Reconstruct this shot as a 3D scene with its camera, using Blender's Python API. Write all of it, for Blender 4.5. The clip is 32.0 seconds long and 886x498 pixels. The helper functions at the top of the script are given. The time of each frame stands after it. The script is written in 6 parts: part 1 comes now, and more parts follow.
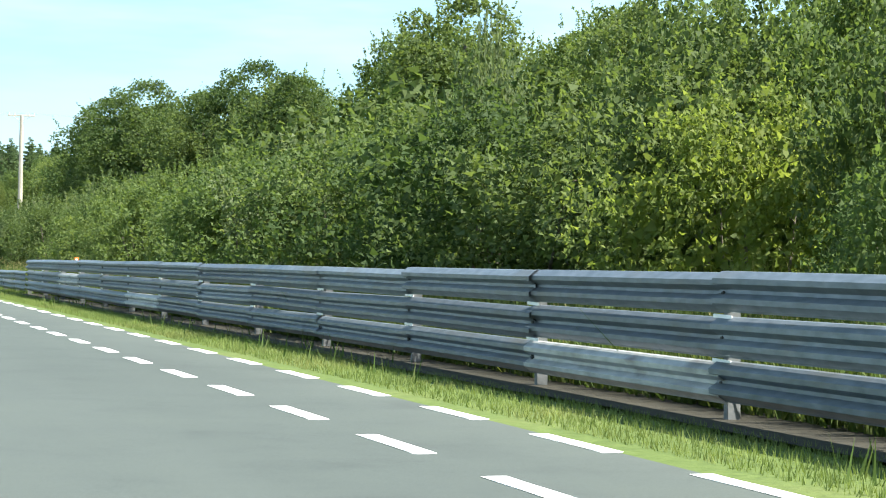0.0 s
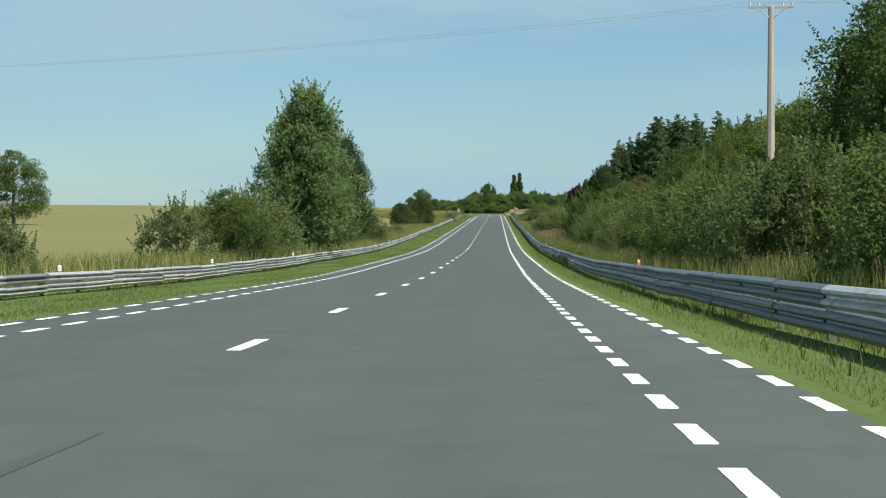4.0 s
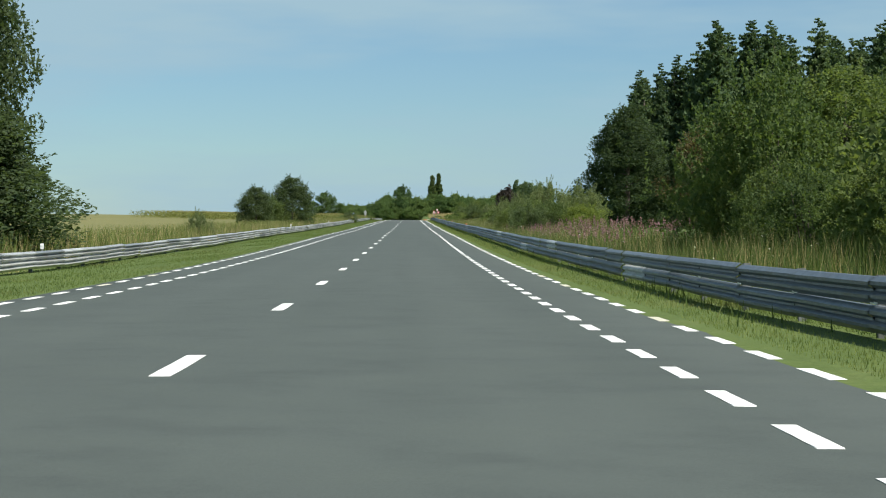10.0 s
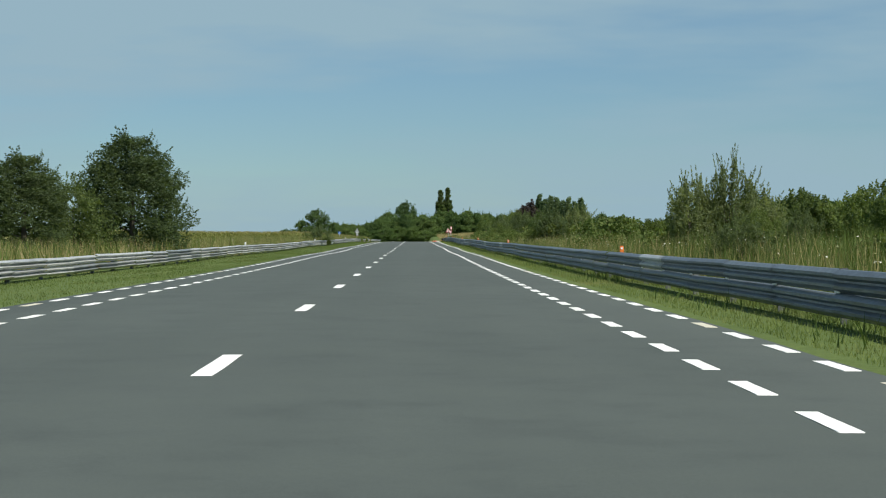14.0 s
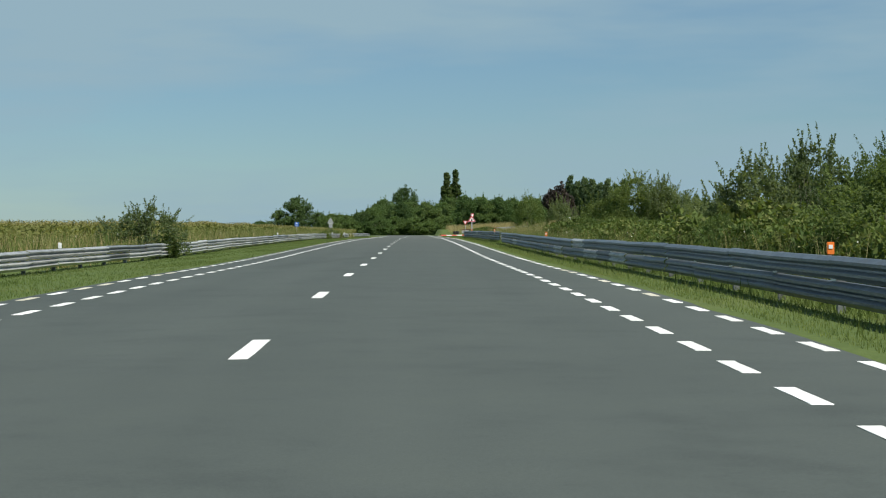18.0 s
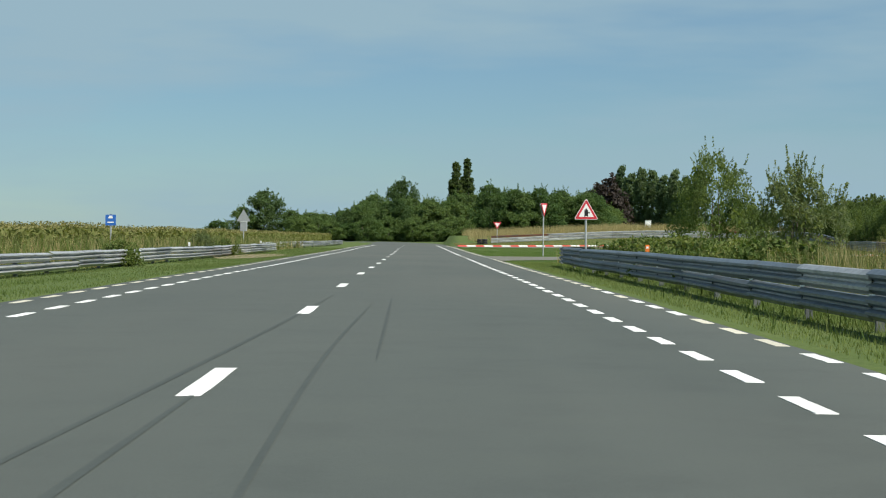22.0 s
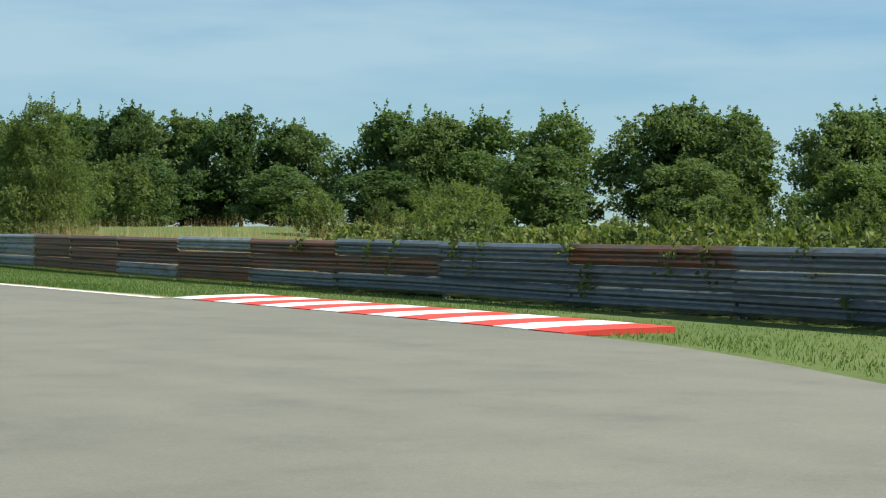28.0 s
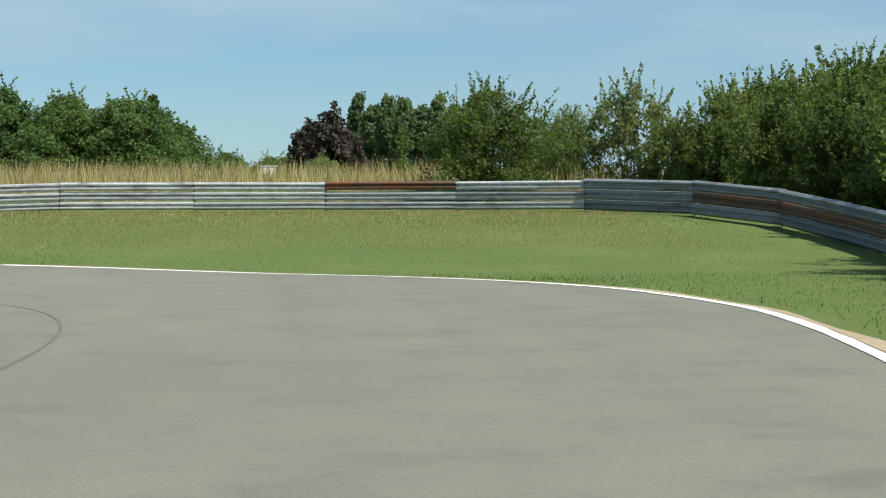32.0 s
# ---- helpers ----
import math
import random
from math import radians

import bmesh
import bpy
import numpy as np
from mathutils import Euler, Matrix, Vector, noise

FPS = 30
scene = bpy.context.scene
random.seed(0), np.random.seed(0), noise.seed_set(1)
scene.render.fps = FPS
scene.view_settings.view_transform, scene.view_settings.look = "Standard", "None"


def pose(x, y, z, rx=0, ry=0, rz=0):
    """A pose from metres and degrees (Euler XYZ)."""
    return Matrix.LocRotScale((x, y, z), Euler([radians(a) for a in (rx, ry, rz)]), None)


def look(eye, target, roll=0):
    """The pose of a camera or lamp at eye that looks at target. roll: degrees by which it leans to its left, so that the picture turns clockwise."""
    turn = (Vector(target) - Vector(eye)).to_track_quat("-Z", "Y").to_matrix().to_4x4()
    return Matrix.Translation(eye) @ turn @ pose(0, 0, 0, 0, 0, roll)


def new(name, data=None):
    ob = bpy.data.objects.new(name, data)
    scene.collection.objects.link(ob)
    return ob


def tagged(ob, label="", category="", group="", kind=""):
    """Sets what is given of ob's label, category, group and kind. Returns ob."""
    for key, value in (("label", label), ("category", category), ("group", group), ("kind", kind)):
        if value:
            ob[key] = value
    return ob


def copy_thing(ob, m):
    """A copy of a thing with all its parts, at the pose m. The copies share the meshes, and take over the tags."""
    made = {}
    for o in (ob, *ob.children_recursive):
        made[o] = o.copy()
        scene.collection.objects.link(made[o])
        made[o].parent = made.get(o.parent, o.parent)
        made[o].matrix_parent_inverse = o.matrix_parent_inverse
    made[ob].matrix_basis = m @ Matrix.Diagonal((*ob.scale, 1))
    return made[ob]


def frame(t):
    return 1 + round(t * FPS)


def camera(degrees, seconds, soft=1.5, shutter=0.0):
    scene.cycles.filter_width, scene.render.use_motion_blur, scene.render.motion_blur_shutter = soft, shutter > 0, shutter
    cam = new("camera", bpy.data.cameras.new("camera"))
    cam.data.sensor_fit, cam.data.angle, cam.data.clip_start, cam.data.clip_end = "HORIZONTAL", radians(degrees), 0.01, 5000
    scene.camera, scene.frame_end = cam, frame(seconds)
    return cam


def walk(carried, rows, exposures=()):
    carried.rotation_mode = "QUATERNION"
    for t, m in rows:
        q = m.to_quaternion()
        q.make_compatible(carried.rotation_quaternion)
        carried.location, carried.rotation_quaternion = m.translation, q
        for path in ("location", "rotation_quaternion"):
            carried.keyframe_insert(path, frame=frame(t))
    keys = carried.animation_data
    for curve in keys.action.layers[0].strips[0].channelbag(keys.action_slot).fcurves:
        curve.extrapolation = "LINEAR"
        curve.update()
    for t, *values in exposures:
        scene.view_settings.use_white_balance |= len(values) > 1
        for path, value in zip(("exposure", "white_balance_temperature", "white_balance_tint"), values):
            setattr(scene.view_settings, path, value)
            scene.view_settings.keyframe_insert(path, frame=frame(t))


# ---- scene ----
cam = camera(26.68, 32.0, soft=1.15)

# seconds, x, y, z, yaw to the left of +y, pitch up, roll
PATH = [
    (0, 0.62, -709.80, 4.125, -18.64, -0.74, 1.27),
    (0.5, 1.52, -705.50, 4.027, -11.16, -1.02, 0.14),
    (1, 2.19, -700.46, 3.920, -5.64, -1.15, 0.04),
    (1.5, 2.61, -694.89, 3.813, -2.99, -1.31, 0.02),
    (2, 2.93, -688.86, 3.689, -1.51, -1.32, 0.05),
    (2.5, 3.09, -681.91, 3.506, -0.30, -1.32, 0.05),
    (3, 3.25, -674.92, 3.343, 0.81, -1.12, -0.03),
    (3.5, 3.09, -666.46, 3.164, 1.62, -1.19, 0.08),
    (5.5, 2.40, -628.91, 2.306, 1.37, -1.34, -0.48),
    (6, 2.24, -617.48, 2.051, 0.91, -1.36, -0.33),
    (6.5, 2.20, -605.84, 1.798, 0.36, -1.33, -0.67),
    (7, 2.15, -593.79, 1.514, -0.01, -1.26, -0.55),
    (7.5, 2.13, -581.00, 1.263, -0.22, -1.26, -0.70),
    (8, 1.98, -567.92, 1.051, -0.45, -1.41, 0.04),
    (8.5, 1.99, -555.06, 0.886, -0.64, -1.28, -0.40),
    (9, 1.99, -541.95, 0.713, -0.81, -1.18, -0.39),
    (9.5, 1.94, -528.27, 0.535, -0.89, -1.02, -0.29),
    (10, 1.92, -514.13, 0.335, -0.99, -0.91, 0.08),
    (10.5, 1.88, -499.51, 0.200, -0.91, -0.71, 0.25),
    (11, 1.83, -484.47, 0.092, -1.10, -0.62, 0.42),
    (11.5, 1.73, -468.96, 0.015, -1.32, -0.43, 0.15),
    (12, 1.77, -453.22, -0.006, -0.97, -0.48, 0.71),
    (12.5, 1.80, -437.54, 0.013, -0.94, -0.33, 0.42),
    (13, 1.74, -421.70, 0.088, -0.98, -0.27, 0.20),
    (13.5, 1.67, -405.36, 0.083, -1.13, -0.37, 0.33),
    (14, 1.64, -389.25, 0.142, -0.86, -0.24, -0.09),
    (14.5, 1.68, -374.08, 0.200, -0.68, -0.28, -0.49),
    (16.5, 1.57, -305.48, 0.367, -1.08, -0.23, -0.47),
    (17, 1.61, -287.95, 0.499, -1.04, -0.37, -0.58),
    (17.5, 1.52, -270.51, 0.518, -1.01, -0.50, -0.30),
    (18, 1.51, -253.11, 0.575, -0.83, -0.49, -0.42),
    (18.5, 1.39, -235.69, 0.646, -0.91, -0.33, 0.05),
    (19, 1.41, -218.25, 0.725, -0.88, -0.45, 0.06),
    (19.5, 1.47, -200.80, 0.773, -0.77, -0.38, 0.30),
    (20, 1.48, -183.31, 0.815, -0.73, -0.42, -0.35),
    (20.5, 1.47, -165.75, 0.863, -0.87, -0.31, -0.09),
    (21, 1.56, -148.06, 0.954, -0.88, -0.37, -0.42),
    (21.5, 1.60, -129.90, 1.029, -0.68, -0.30, 0.06),
    (22, 1.49, -112.16, 1.083, -0.84, -0.36, 0.46),
    (22.5, 1.57, -95.63, 1.137, -0.64, -0.58, 0.10),
    (23, 1.70, -80.26, 1.159, -0.60, -1.36, -0.35),
    (23.5, 1.63, -66.21, 1.144, -0.58, -1.64, 0.08),
    (24, 1.61, -53.69, 1.171, -0.44, -1.83, 0.60),
    (24.5, 1.62, -43.06, 1.147, -0.63, -1.87, 0.39),
    (25, 1.81, -34.01, 1.164, -0.53, -1.87, 0.06),
    (25.5, 2.10, -26.31, 1.152, -4.04, -1.83, 0.70),
    (25.9, 3.04, -21.19, 1.118, -12.28, -1.45, 1.37),
    (26, 3.45, -19.81, 1.108, -15.14, -1.30, 1.54),
    (26.2, 4.33, -17.55, 1.120, -20.13, -1.18, 1.56),
    (26.5, 5.89, -14.58, 1.134, -26.73, -1.05, 1.31),
    (27, 9.90, -9.60, 1.140, -37.00, -0.90, 0.80),
    (27.5, 14.60, -3.70, 1.140, -41.00, -0.70, 0.50),
    (28, 19.30, 2.30, 1.140, -37.00, -0.55, 0.30),
    (28.5, 23.56, 8.61, 1.131, -30.06, -0.45, 0.26),
    (29, 26.56, 15.74, 1.126, -23.62, -0.11, 0.53),
    (29.5, 28.74, 22.29, 1.131, -19.78, 0.05, 0.65),
    (30, 30.74, 29.62, 1.132, -16.66, -0.09, 0.19),
    (30.5, 32.34, 36.62, 1.137, -13.56, -0.43, -0.71),
    (31, 33.76, 44.34, 1.146, -10.27, -0.65, -0.24),
    (31.5, 34.91, 50.99, 1.151, -8.20, -0.97, -0.05),
    (32, 35.74, 57.52, 1.166, -5.48, -1.11, -0.07),
]


def rig(x, y, z, yaw, pitch, roll):
    a, b = radians(yaw), radians(pitch)
    ahead = Vector((-math.sin(a) * math.cos(b), math.cos(a) * math.cos(b), math.sin(b)))
    return look((x, y, z), Vector((x, y, z)) + ahead, roll)


walk(cam, [(t, rig(*row)) for t, *row in PATH],
     exposures=[(0.0, 2.1), (0.5, 1.75), (1.0, 1.35), (2.0, 0.97), (3.0, 0.9), (9.0, 0.88), (13.0, 0.62), (14.0, 0.58), (17.0, 0.54), (22.0, 0.62), (25.0, 0.74), (26.0, 0.78), (28.5, 1.05), (32.0, 0.92)])

# ---- world and sun ----
SUN_AZ, SUN_EL = radians(130), radians(50)      # clockwise from +y
world = bpy.data.worlds.new("world")
scene.world = world
world.use_nodes = True
wn, wl = world.node_tree.nodes, world.node_tree.links
wn.clear()
sky = wn.new("ShaderNodeTexSky")
sky.sky_type, sky.sun_disc = "NISHITA", False
sky.sun_elevation, sky.sun_rotation = SUN_EL, SUN_AZ
sky.air_density, sky.dust_density, sky.ozone_density = 1.0, 0.1, 3.0
tc = wn.new("ShaderNodeTexCoord")
mp = wn.new("ShaderNodeMapping")
mp.inputs["Scale"].default_value = (1.2, 1.2, 7.0)
mp.inputs["Rotation"].default_value = (0.12, 0.0, 0.5)
cn = wn.new("ShaderNodeTexNoise")
cn.inputs["Scale"].default_value, cn.inputs["Detail"].default_value, cn.inputs["Roughness"].default_value = 2.2, 5.0, 0.55
cr = wn.new("ShaderNodeValToRGB")
cr.color_ramp.elements[0].position, cr.color_ramp.elements[0].color = 0.42, (0.22, 0.22, 0.22, 1)
cr.color_ramp.elements[1].position, cr.color_ramp.elements[1].color = 0.60, (0.95, 0.95, 0.95, 1)
mx = wn.new("ShaderNodeMixRGB")
mx.inputs[2].default_value = (4.5, 6.6, 7.8, 1)
bg = wn.new("ShaderNodeBackground")
bg.inputs["Strength"].default_value = 0.046
wo = wn.new("ShaderNodeOutputWorld")
wl.new(tc.outputs["Generated"], mp.inputs["Vector"])
wl.new(mp.outputs[0], cn.inputs["Vector"])
wl.new(cn.outputs["Fac"], cr.inputs[0])
wl.new(cr.outputs[0], mx.inputs[0])
tint = wn.new("ShaderNodeMixRGB")
tint.blend_type = "MULTIPLY"
tint.inputs[0].default_value, tint.inputs[2].default_value = 1.0, (0.71, 0.96, 1.13, 1)
wl.new(sky.outputs[0], tint.inputs[1])
wl.new(tint.outputs[0], mx.inputs[1])
wl.new(mx.outputs[0], bg.inputs[0])
wl.new(bg.outputs[0], wo.inputs[0])
sd = bpy.data.lights.new("sun", "SUN")
sd.energy, sd.angle, sd.color = 4.2, radians(0.53), (1.0, 0.97, 0.88)
sun = new("sun", sd)
sun_dir = Vector((math.sin(SUN_AZ) * math.cos(SUN_EL), math.cos(SUN_AZ) * math.cos(SUN_EL), math.sin(SUN_EL)))
sun.matrix_world = look(sun_dir * 100, (0, 0, 0))

# ---- materials ----


def material(name, rough=0.8, metal=0.0, spec=0.3):
    m = bpy.data.materials.new(name)
    m.use_nodes = True
    b = m.node_tree.nodes["Principled BSDF"]
    b.inputs["Roughness"].default_value, b.inputs["Metallic"].default_value = rough, metal
    b.inputs["Specular IOR Level"].default_value = spec
    return m, m.node_tree.nodes, m.node_tree.links, b


def noise_node(n, l, scale, detail=4.0, rough=0.6, stretch=None, coords="Object"):
    t = n.new("ShaderNodeTexCoord")
    k = n.new("ShaderNodeTexNoise")
    k.inputs["Scale"].default_value, k.inputs["Detail"].default_value, k.inputs["Roughness"].default_value = scale, detail, rough
    src = t.outputs[coords]
    if stretch:
        q = n.new("ShaderNodeMapping")
        q.inputs["Scale"].default_value = stretch
        l.new(src, q.inputs["Vector"])
        src = q.outputs[0]
    l.new(src, k.inputs["Vector"])
    return k.outputs["Fac"]


def ramp(n, l, src, stops):
    r = n.new("ShaderNodeValToRGB")
    e = r.color_ramp.elements
    for i, (p, c) in enumerate(stops):
        q = e[i] if i < 2 else e.new(p)
        q.position, q.color = p, (*c, 1)
    l.new(src, r.inputs[0])
    return r.outputs[0]


def mixed(n, l, a, b, fac=0.5, kind="MIX"):
    k = n.new("ShaderNodeMixRGB")
    k.blend_type = kind
    for i, v in ((0, fac), (1, a), (2, b)):
        if isinstance(v, (int, float)):
            k.inputs[i].default_value = v
        elif isinstance(v, tuple):
            k.inputs[i].default_value = (*v, 1)
        else:
            l.new(v, k.inputs[i])
    return k.outputs[0]


def bumped(n, l, b, src, strength, dist=0.01):
    k = n.new("ShaderNodeBump")
    k.inputs["Strength"].default_value, k.inputs["Distance"].default_value = strength, dist
    l.new(src, k.inputs["Height"])
    l.new(k.outputs[0], b.inputs["Normal"])


def two_scale(name, big, small, s_big, s_small, rough=0.85, bump=0.3, dist=0.01, stretch=None, spec=0.25, metal=0.0):
    """A surface whose colour goes between two pairs of colours at a large and a fine scale."""
    m, n, l, b = material(name, rough, metal, spec)
    f = noise_node(n, l, s_small, 3)
    c = mixed(n, l, ramp(n, l, noise_node(n, l, s_big, 5, 0.6, stretch), [(0.35, big[0]), (0.68, big[1])]),
              ramp(n, l, f, [(0.3, small[0]), (0.7, small[1])]), 0.45)
    l.new(c, b.inputs["Base Color"])
    if bump:
        bumped(n, l, b, f, bump, dist)
    return m


def asphalt(name, dark, light, streak, dusty=None):
    m, n, l, b = material(name, 0.82, 0, 0.3)
    fine = noise_node(n, l, 60, 3, 0.7)
    wide = noise_node(n, l, 0.12, 5, 0.6)
    lanes = noise_node(n, l, 1.0, 3, 0.5, (0.9, 0.012, 1.0))
    c = mixed(n, l, ramp(n, l, wide, [(0.3, dark), (0.7, light)]), ramp(n, l, lanes, [(0.35, streak), (0.65, light)]), 0.5)
    c = mixed(n, l, c, ramp(n, l, fine, [(0.3, (0.78, 0.78, 0.78)), (0.7, (1.15, 1.15, 1.15))]), 0.8, "MULTIPLY")
    blot = noise_node(n, l, 0.9, 6, 0.7)
    c = mixed(n, l, c, ramp(n, l, blot, [(0.30, (0.80, 0.80, 0.81)), (0.48, (1.0, 1.0, 1.0)), (0.72, (1.10, 1.09, 1.06))]), 0.9, "MULTIPLY")
    if dusty:
        # pale dust carried onto the asphalt round the junction
        t, sp, mr = n.new("ShaderNodeTexCoord"), n.new("ShaderNodeSeparateXYZ"), n.new("ShaderNodeMapRange")
        l.new(t.outputs["Object"], sp.inputs[0])
        l.new(sp.outputs["Y"], mr.inputs["Value"])
        mr.inputs["From Min"].default_value, mr.inputs["From Max"].default_value = dusty[0]
        f = mixed(n, l, mr.outputs[0], ramp(n, l, noise_node(n, l, 0.16, 5, 0.6, (1.0, 0.35, 1.0)), [(0.3, (0.25, 0.25, 0.25)), (0.7, (1, 1, 1))]), 1.0, "MULTIPLY")
        c = mixed(n, l, c, dusty[1], f)
    l.new(c, b.inputs["Base Color"])
    bumped(n, l, b, fine, 0.35, 0.006)
    return m


def leafy(name, a, b_, c_, through_=0.35, patch=None):
    """Leaves: colour by leaf and by plant, half see-through."""
    m, n, l, b = material(name, 0.68, 0, 0.16)
    g = n.new("ShaderNodeNewGeometry")
    o = n.new("ShaderNodeObjectInfo")
    near = lambda c: tuple(0.55 * p + 0.45 * q for p, q in zip(c, b_))
    base = ramp(n, l, g.outputs["Random Per Island"], [(0.0, near(a)), (0.5, b_), (1.0, near(c_))])
    hs = n.new("ShaderNodeHueSaturation")
    mr = n.new("ShaderNodeMapRange")
    mr.inputs["To Min"].default_value, mr.inputs["To Max"].default_value = 0.82, 1.24
    mh = n.new("ShaderNodeMapRange")
    mh.inputs["To Min"].default_value, mh.inputs["To Max"].default_value = 0.515, 0.485
    l.new(o.outputs["Random"], mr.inputs["Value"])
    l.new(o.outputs["Random"], mh.inputs["Value"])
    l.new(mr.outputs[0], hs.inputs["Value"])
    l.new(mh.outputs[0], hs.inputs["Hue"])
    if patch:
        base = mixed(n, l, base, patch, ramp(n, l, noise_node(n, l, 0.35, 6, 0.7), [(0.50, (0, 0, 0)), (0.74, (0.75, 0.75, 0.75))]))
        base = mixed(n, l, base, ramp(n, l, noise_node(n, l, 1.3, 4, 0.6), [(0.3, (0.78, 0.82, 0.8)), (0.7, (1.15, 1.12, 1.1))]), 1.0, "MULTIPLY")
    l.new(base, hs.inputs["Color"])
    l.new(hs.outputs[0], b.inputs["Base Color"])
    t = n.new("ShaderNodeBsdfTranslucent")
    l.new(mixed(n, l, hs.outputs[0], (1.45, 1.45, 0.75), 1.0, "MULTIPLY"), t.inputs["Color"])
    s = n.new("ShaderNodeMixShader")
    s.inputs[0].default_value = through_
    l.new(b.outputs[0], s.inputs[1])
    l.new(t.outputs[0], s.inputs[2])
    l.new(s.outputs[0], n["Material Output"].inputs[0])
    return m


def painted(name, col, worn, amount=0.62, scale=9.0, rough=0.6):
    m, n, l, b = material(name, rough, 0, 0.3)
    k = noise_node(n, l, scale, 6, 0.7, None, "Object")
    o = n.new("ShaderNodeObjectInfo")
    c = mixed(n, l, col, worn, ramp(n, l, k, [(amount, (0, 0, 0)), (amount + 0.14, (1, 1, 1))]))
    c = mixed(n, l, c, ramp(n, l, o.outputs["Random"], [(0.0, (0.82, 0.82, 0.8)), (1.0, (1, 1, 1))]), 1.0, "MULTIPLY")
    l.new(c, b.inputs["Base Color"])
    return m


def galvanised(name, a, b_, rust, amount):
    m, n, l, b = material(name, 0.45, 0.35, 0.5)
    o = n.new("ShaderNodeObjectInfo")
    t = n.new("ShaderNodeTexCoord")
    add = n.new("ShaderNodeVectorMath")
    sc = n.new("ShaderNodeVectorMath")
    sc.operation = "SCALE"
    sc.inputs["Scale"].default_value = 40.0
    com = n.new("ShaderNodeCombineXYZ")
    l.new(o.outputs["Random"], com.inputs[0])
    l.new(o.outputs["Random"], com.inputs[1])
    l.new(com.outputs[0], sc.inputs[0])
    l.new(t.outputs["Object"], add.inputs[0])
    l.new(sc.outputs[0], add.inputs[1])

    def nz(scale, stretch):
        q = n.new("ShaderNodeMapping")
        q.inputs["Scale"].default_value = stretch
        k = n.new("ShaderNodeTexNoise")
        k.inputs["Scale"].default_value, k.inputs["Detail"].default_value = scale, 5.0
        l.new(add.outputs[0], q.inputs["Vector"])
        l.new(q.outputs[0], k.inputs["Vector"])
        return k.outputs["Fac"]

    stain = nz(1.4, (1, 1, 3.0))
    c = mixed(n, l, ramp(n, l, nz(14, (1, 0.4, 1)), [(0.3, a), (0.7, b_)]), (0.13, 0.13, 0.12), ramp(n, l, stain, [(0.52, (0, 0, 0)), (0.75, (0.8, 0.8, 0.8))]))
    c = mixed(n, l, c, rust, ramp(n, l, nz(2.3, (1, 0.5, 2.2)), [(amount, (0, 0, 0)), (amount + 0.12, (0.9, 0.9, 0.9))]))
    c = mixed(n, l, c, ramp(n, l, o.outputs["Random"], [(0.0, (0.72, 0.72, 0.74)), (1.0, (1.1, 1.1, 1.1))]), 1.0, "MULTIPLY")
    l.new(c, b.inputs["Base Color"])
    return m


M_ROAD = asphalt("road_asphalt", (0.054, 0.064, 0.058), (0.070, 0.082, 0.074), (0.060, 0.071, 0.064), ((-190.0, 0.0), (0.098, 0.102, 0.087)))
M_TRACK = asphalt("track_asphalt", (0.122, 0.120, 0.096), (0.170, 0.165, 0.132), (0.141, 0.138, 0.111))

M_WHITE = painted("white_road_paint", (0.80, 0.80, 0.77), (0.30, 0.30, 0.28), 0.66)
M_WORN = painted("worn_road_paint", (0.42, 0.42, 0.38), (0.11, 0.11, 0.10), 0.48)
M_TAN = painted("dusty_road_paint", (0.62, 0.58, 0.47), (0.28, 0.25, 0.19), 0.55)
M_RED = painted("red_kerb_paint", (0.62, 0.055, 0.035), (0.30, 0.10, 0.07), 0.70)
M_KWHITE = painted("white_kerb_paint", (0.80, 0.79, 0.75), (0.42, 0.38, 0.33), 0.70)
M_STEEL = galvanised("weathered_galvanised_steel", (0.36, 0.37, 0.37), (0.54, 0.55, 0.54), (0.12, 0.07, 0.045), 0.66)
# the same steel, darker and bluer: the shade of sunless faces in its colour
M_SHADED = galvanised("shaded_galvanised_steel", (0.10, 0.125, 0.145), (0.18, 0.21, 0.24), (0.11, 0.07, 0.045), 0.72)
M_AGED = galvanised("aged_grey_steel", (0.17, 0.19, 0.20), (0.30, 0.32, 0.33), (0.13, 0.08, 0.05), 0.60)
M_RUST = galvanised("rusted_steel", (0.10, 0.06, 0.04), (0.17, 0.10, 0.065), (0.20, 0.075, 0.035), 0.45)
# post steel darkened to include the shade behind the beams
M_SHADED_POST = galvanised("shaded_galvanised_post", (0.14, 0.15, 0.15), (0.22, 0.23, 0.23), (0.12, 0.08, 0.05), 0.72)
M_POLE = two_scale("zinc_pole", ((0.45, 0.46, 0.46), (0.56, 0.57, 0.57)), ((0.42, 0.43, 0.43), (0.58, 0.58, 0.58)), 3, 30, 0.45, 0.05, 0.002, None, 0.5, 0.5)
M_CONC = two_scale("weathered_concrete", ((0.30, 0.27, 0.22), (0.42, 0.38, 0.31)), ((0.26, 0.24, 0.20), (0.44, 0.40, 0.34)), 1.2, 18, 0.9, 0.3)
M_BARK = two_scale("bark", ((0.07, 0.06, 0.045), (0.15, 0.13, 0.10)), ((0.06, 0.05, 0.04), (0.18, 0.155, 0.12)), 2, 20, 0.9, 0.6, 0.02, (1, 1, 0.25))
M_SIGNWHITE = two_scale("sign_white", ((0.74, 0.74, 0.73), (0.80, 0.80, 0.79)), ((0.72, 0.72, 0.70), (0.81, 0.81, 0.80)), 3, 20, 0.4, 0.0)
M_SIGNRED = two_scale("sign_red", ((0.52, 0.035, 0.05), (0.60, 0.05, 0.06)), ((0.50, 0.035, 0.05), (0.60, 0.06, 0.07)), 3, 20, 0.4, 0.0)
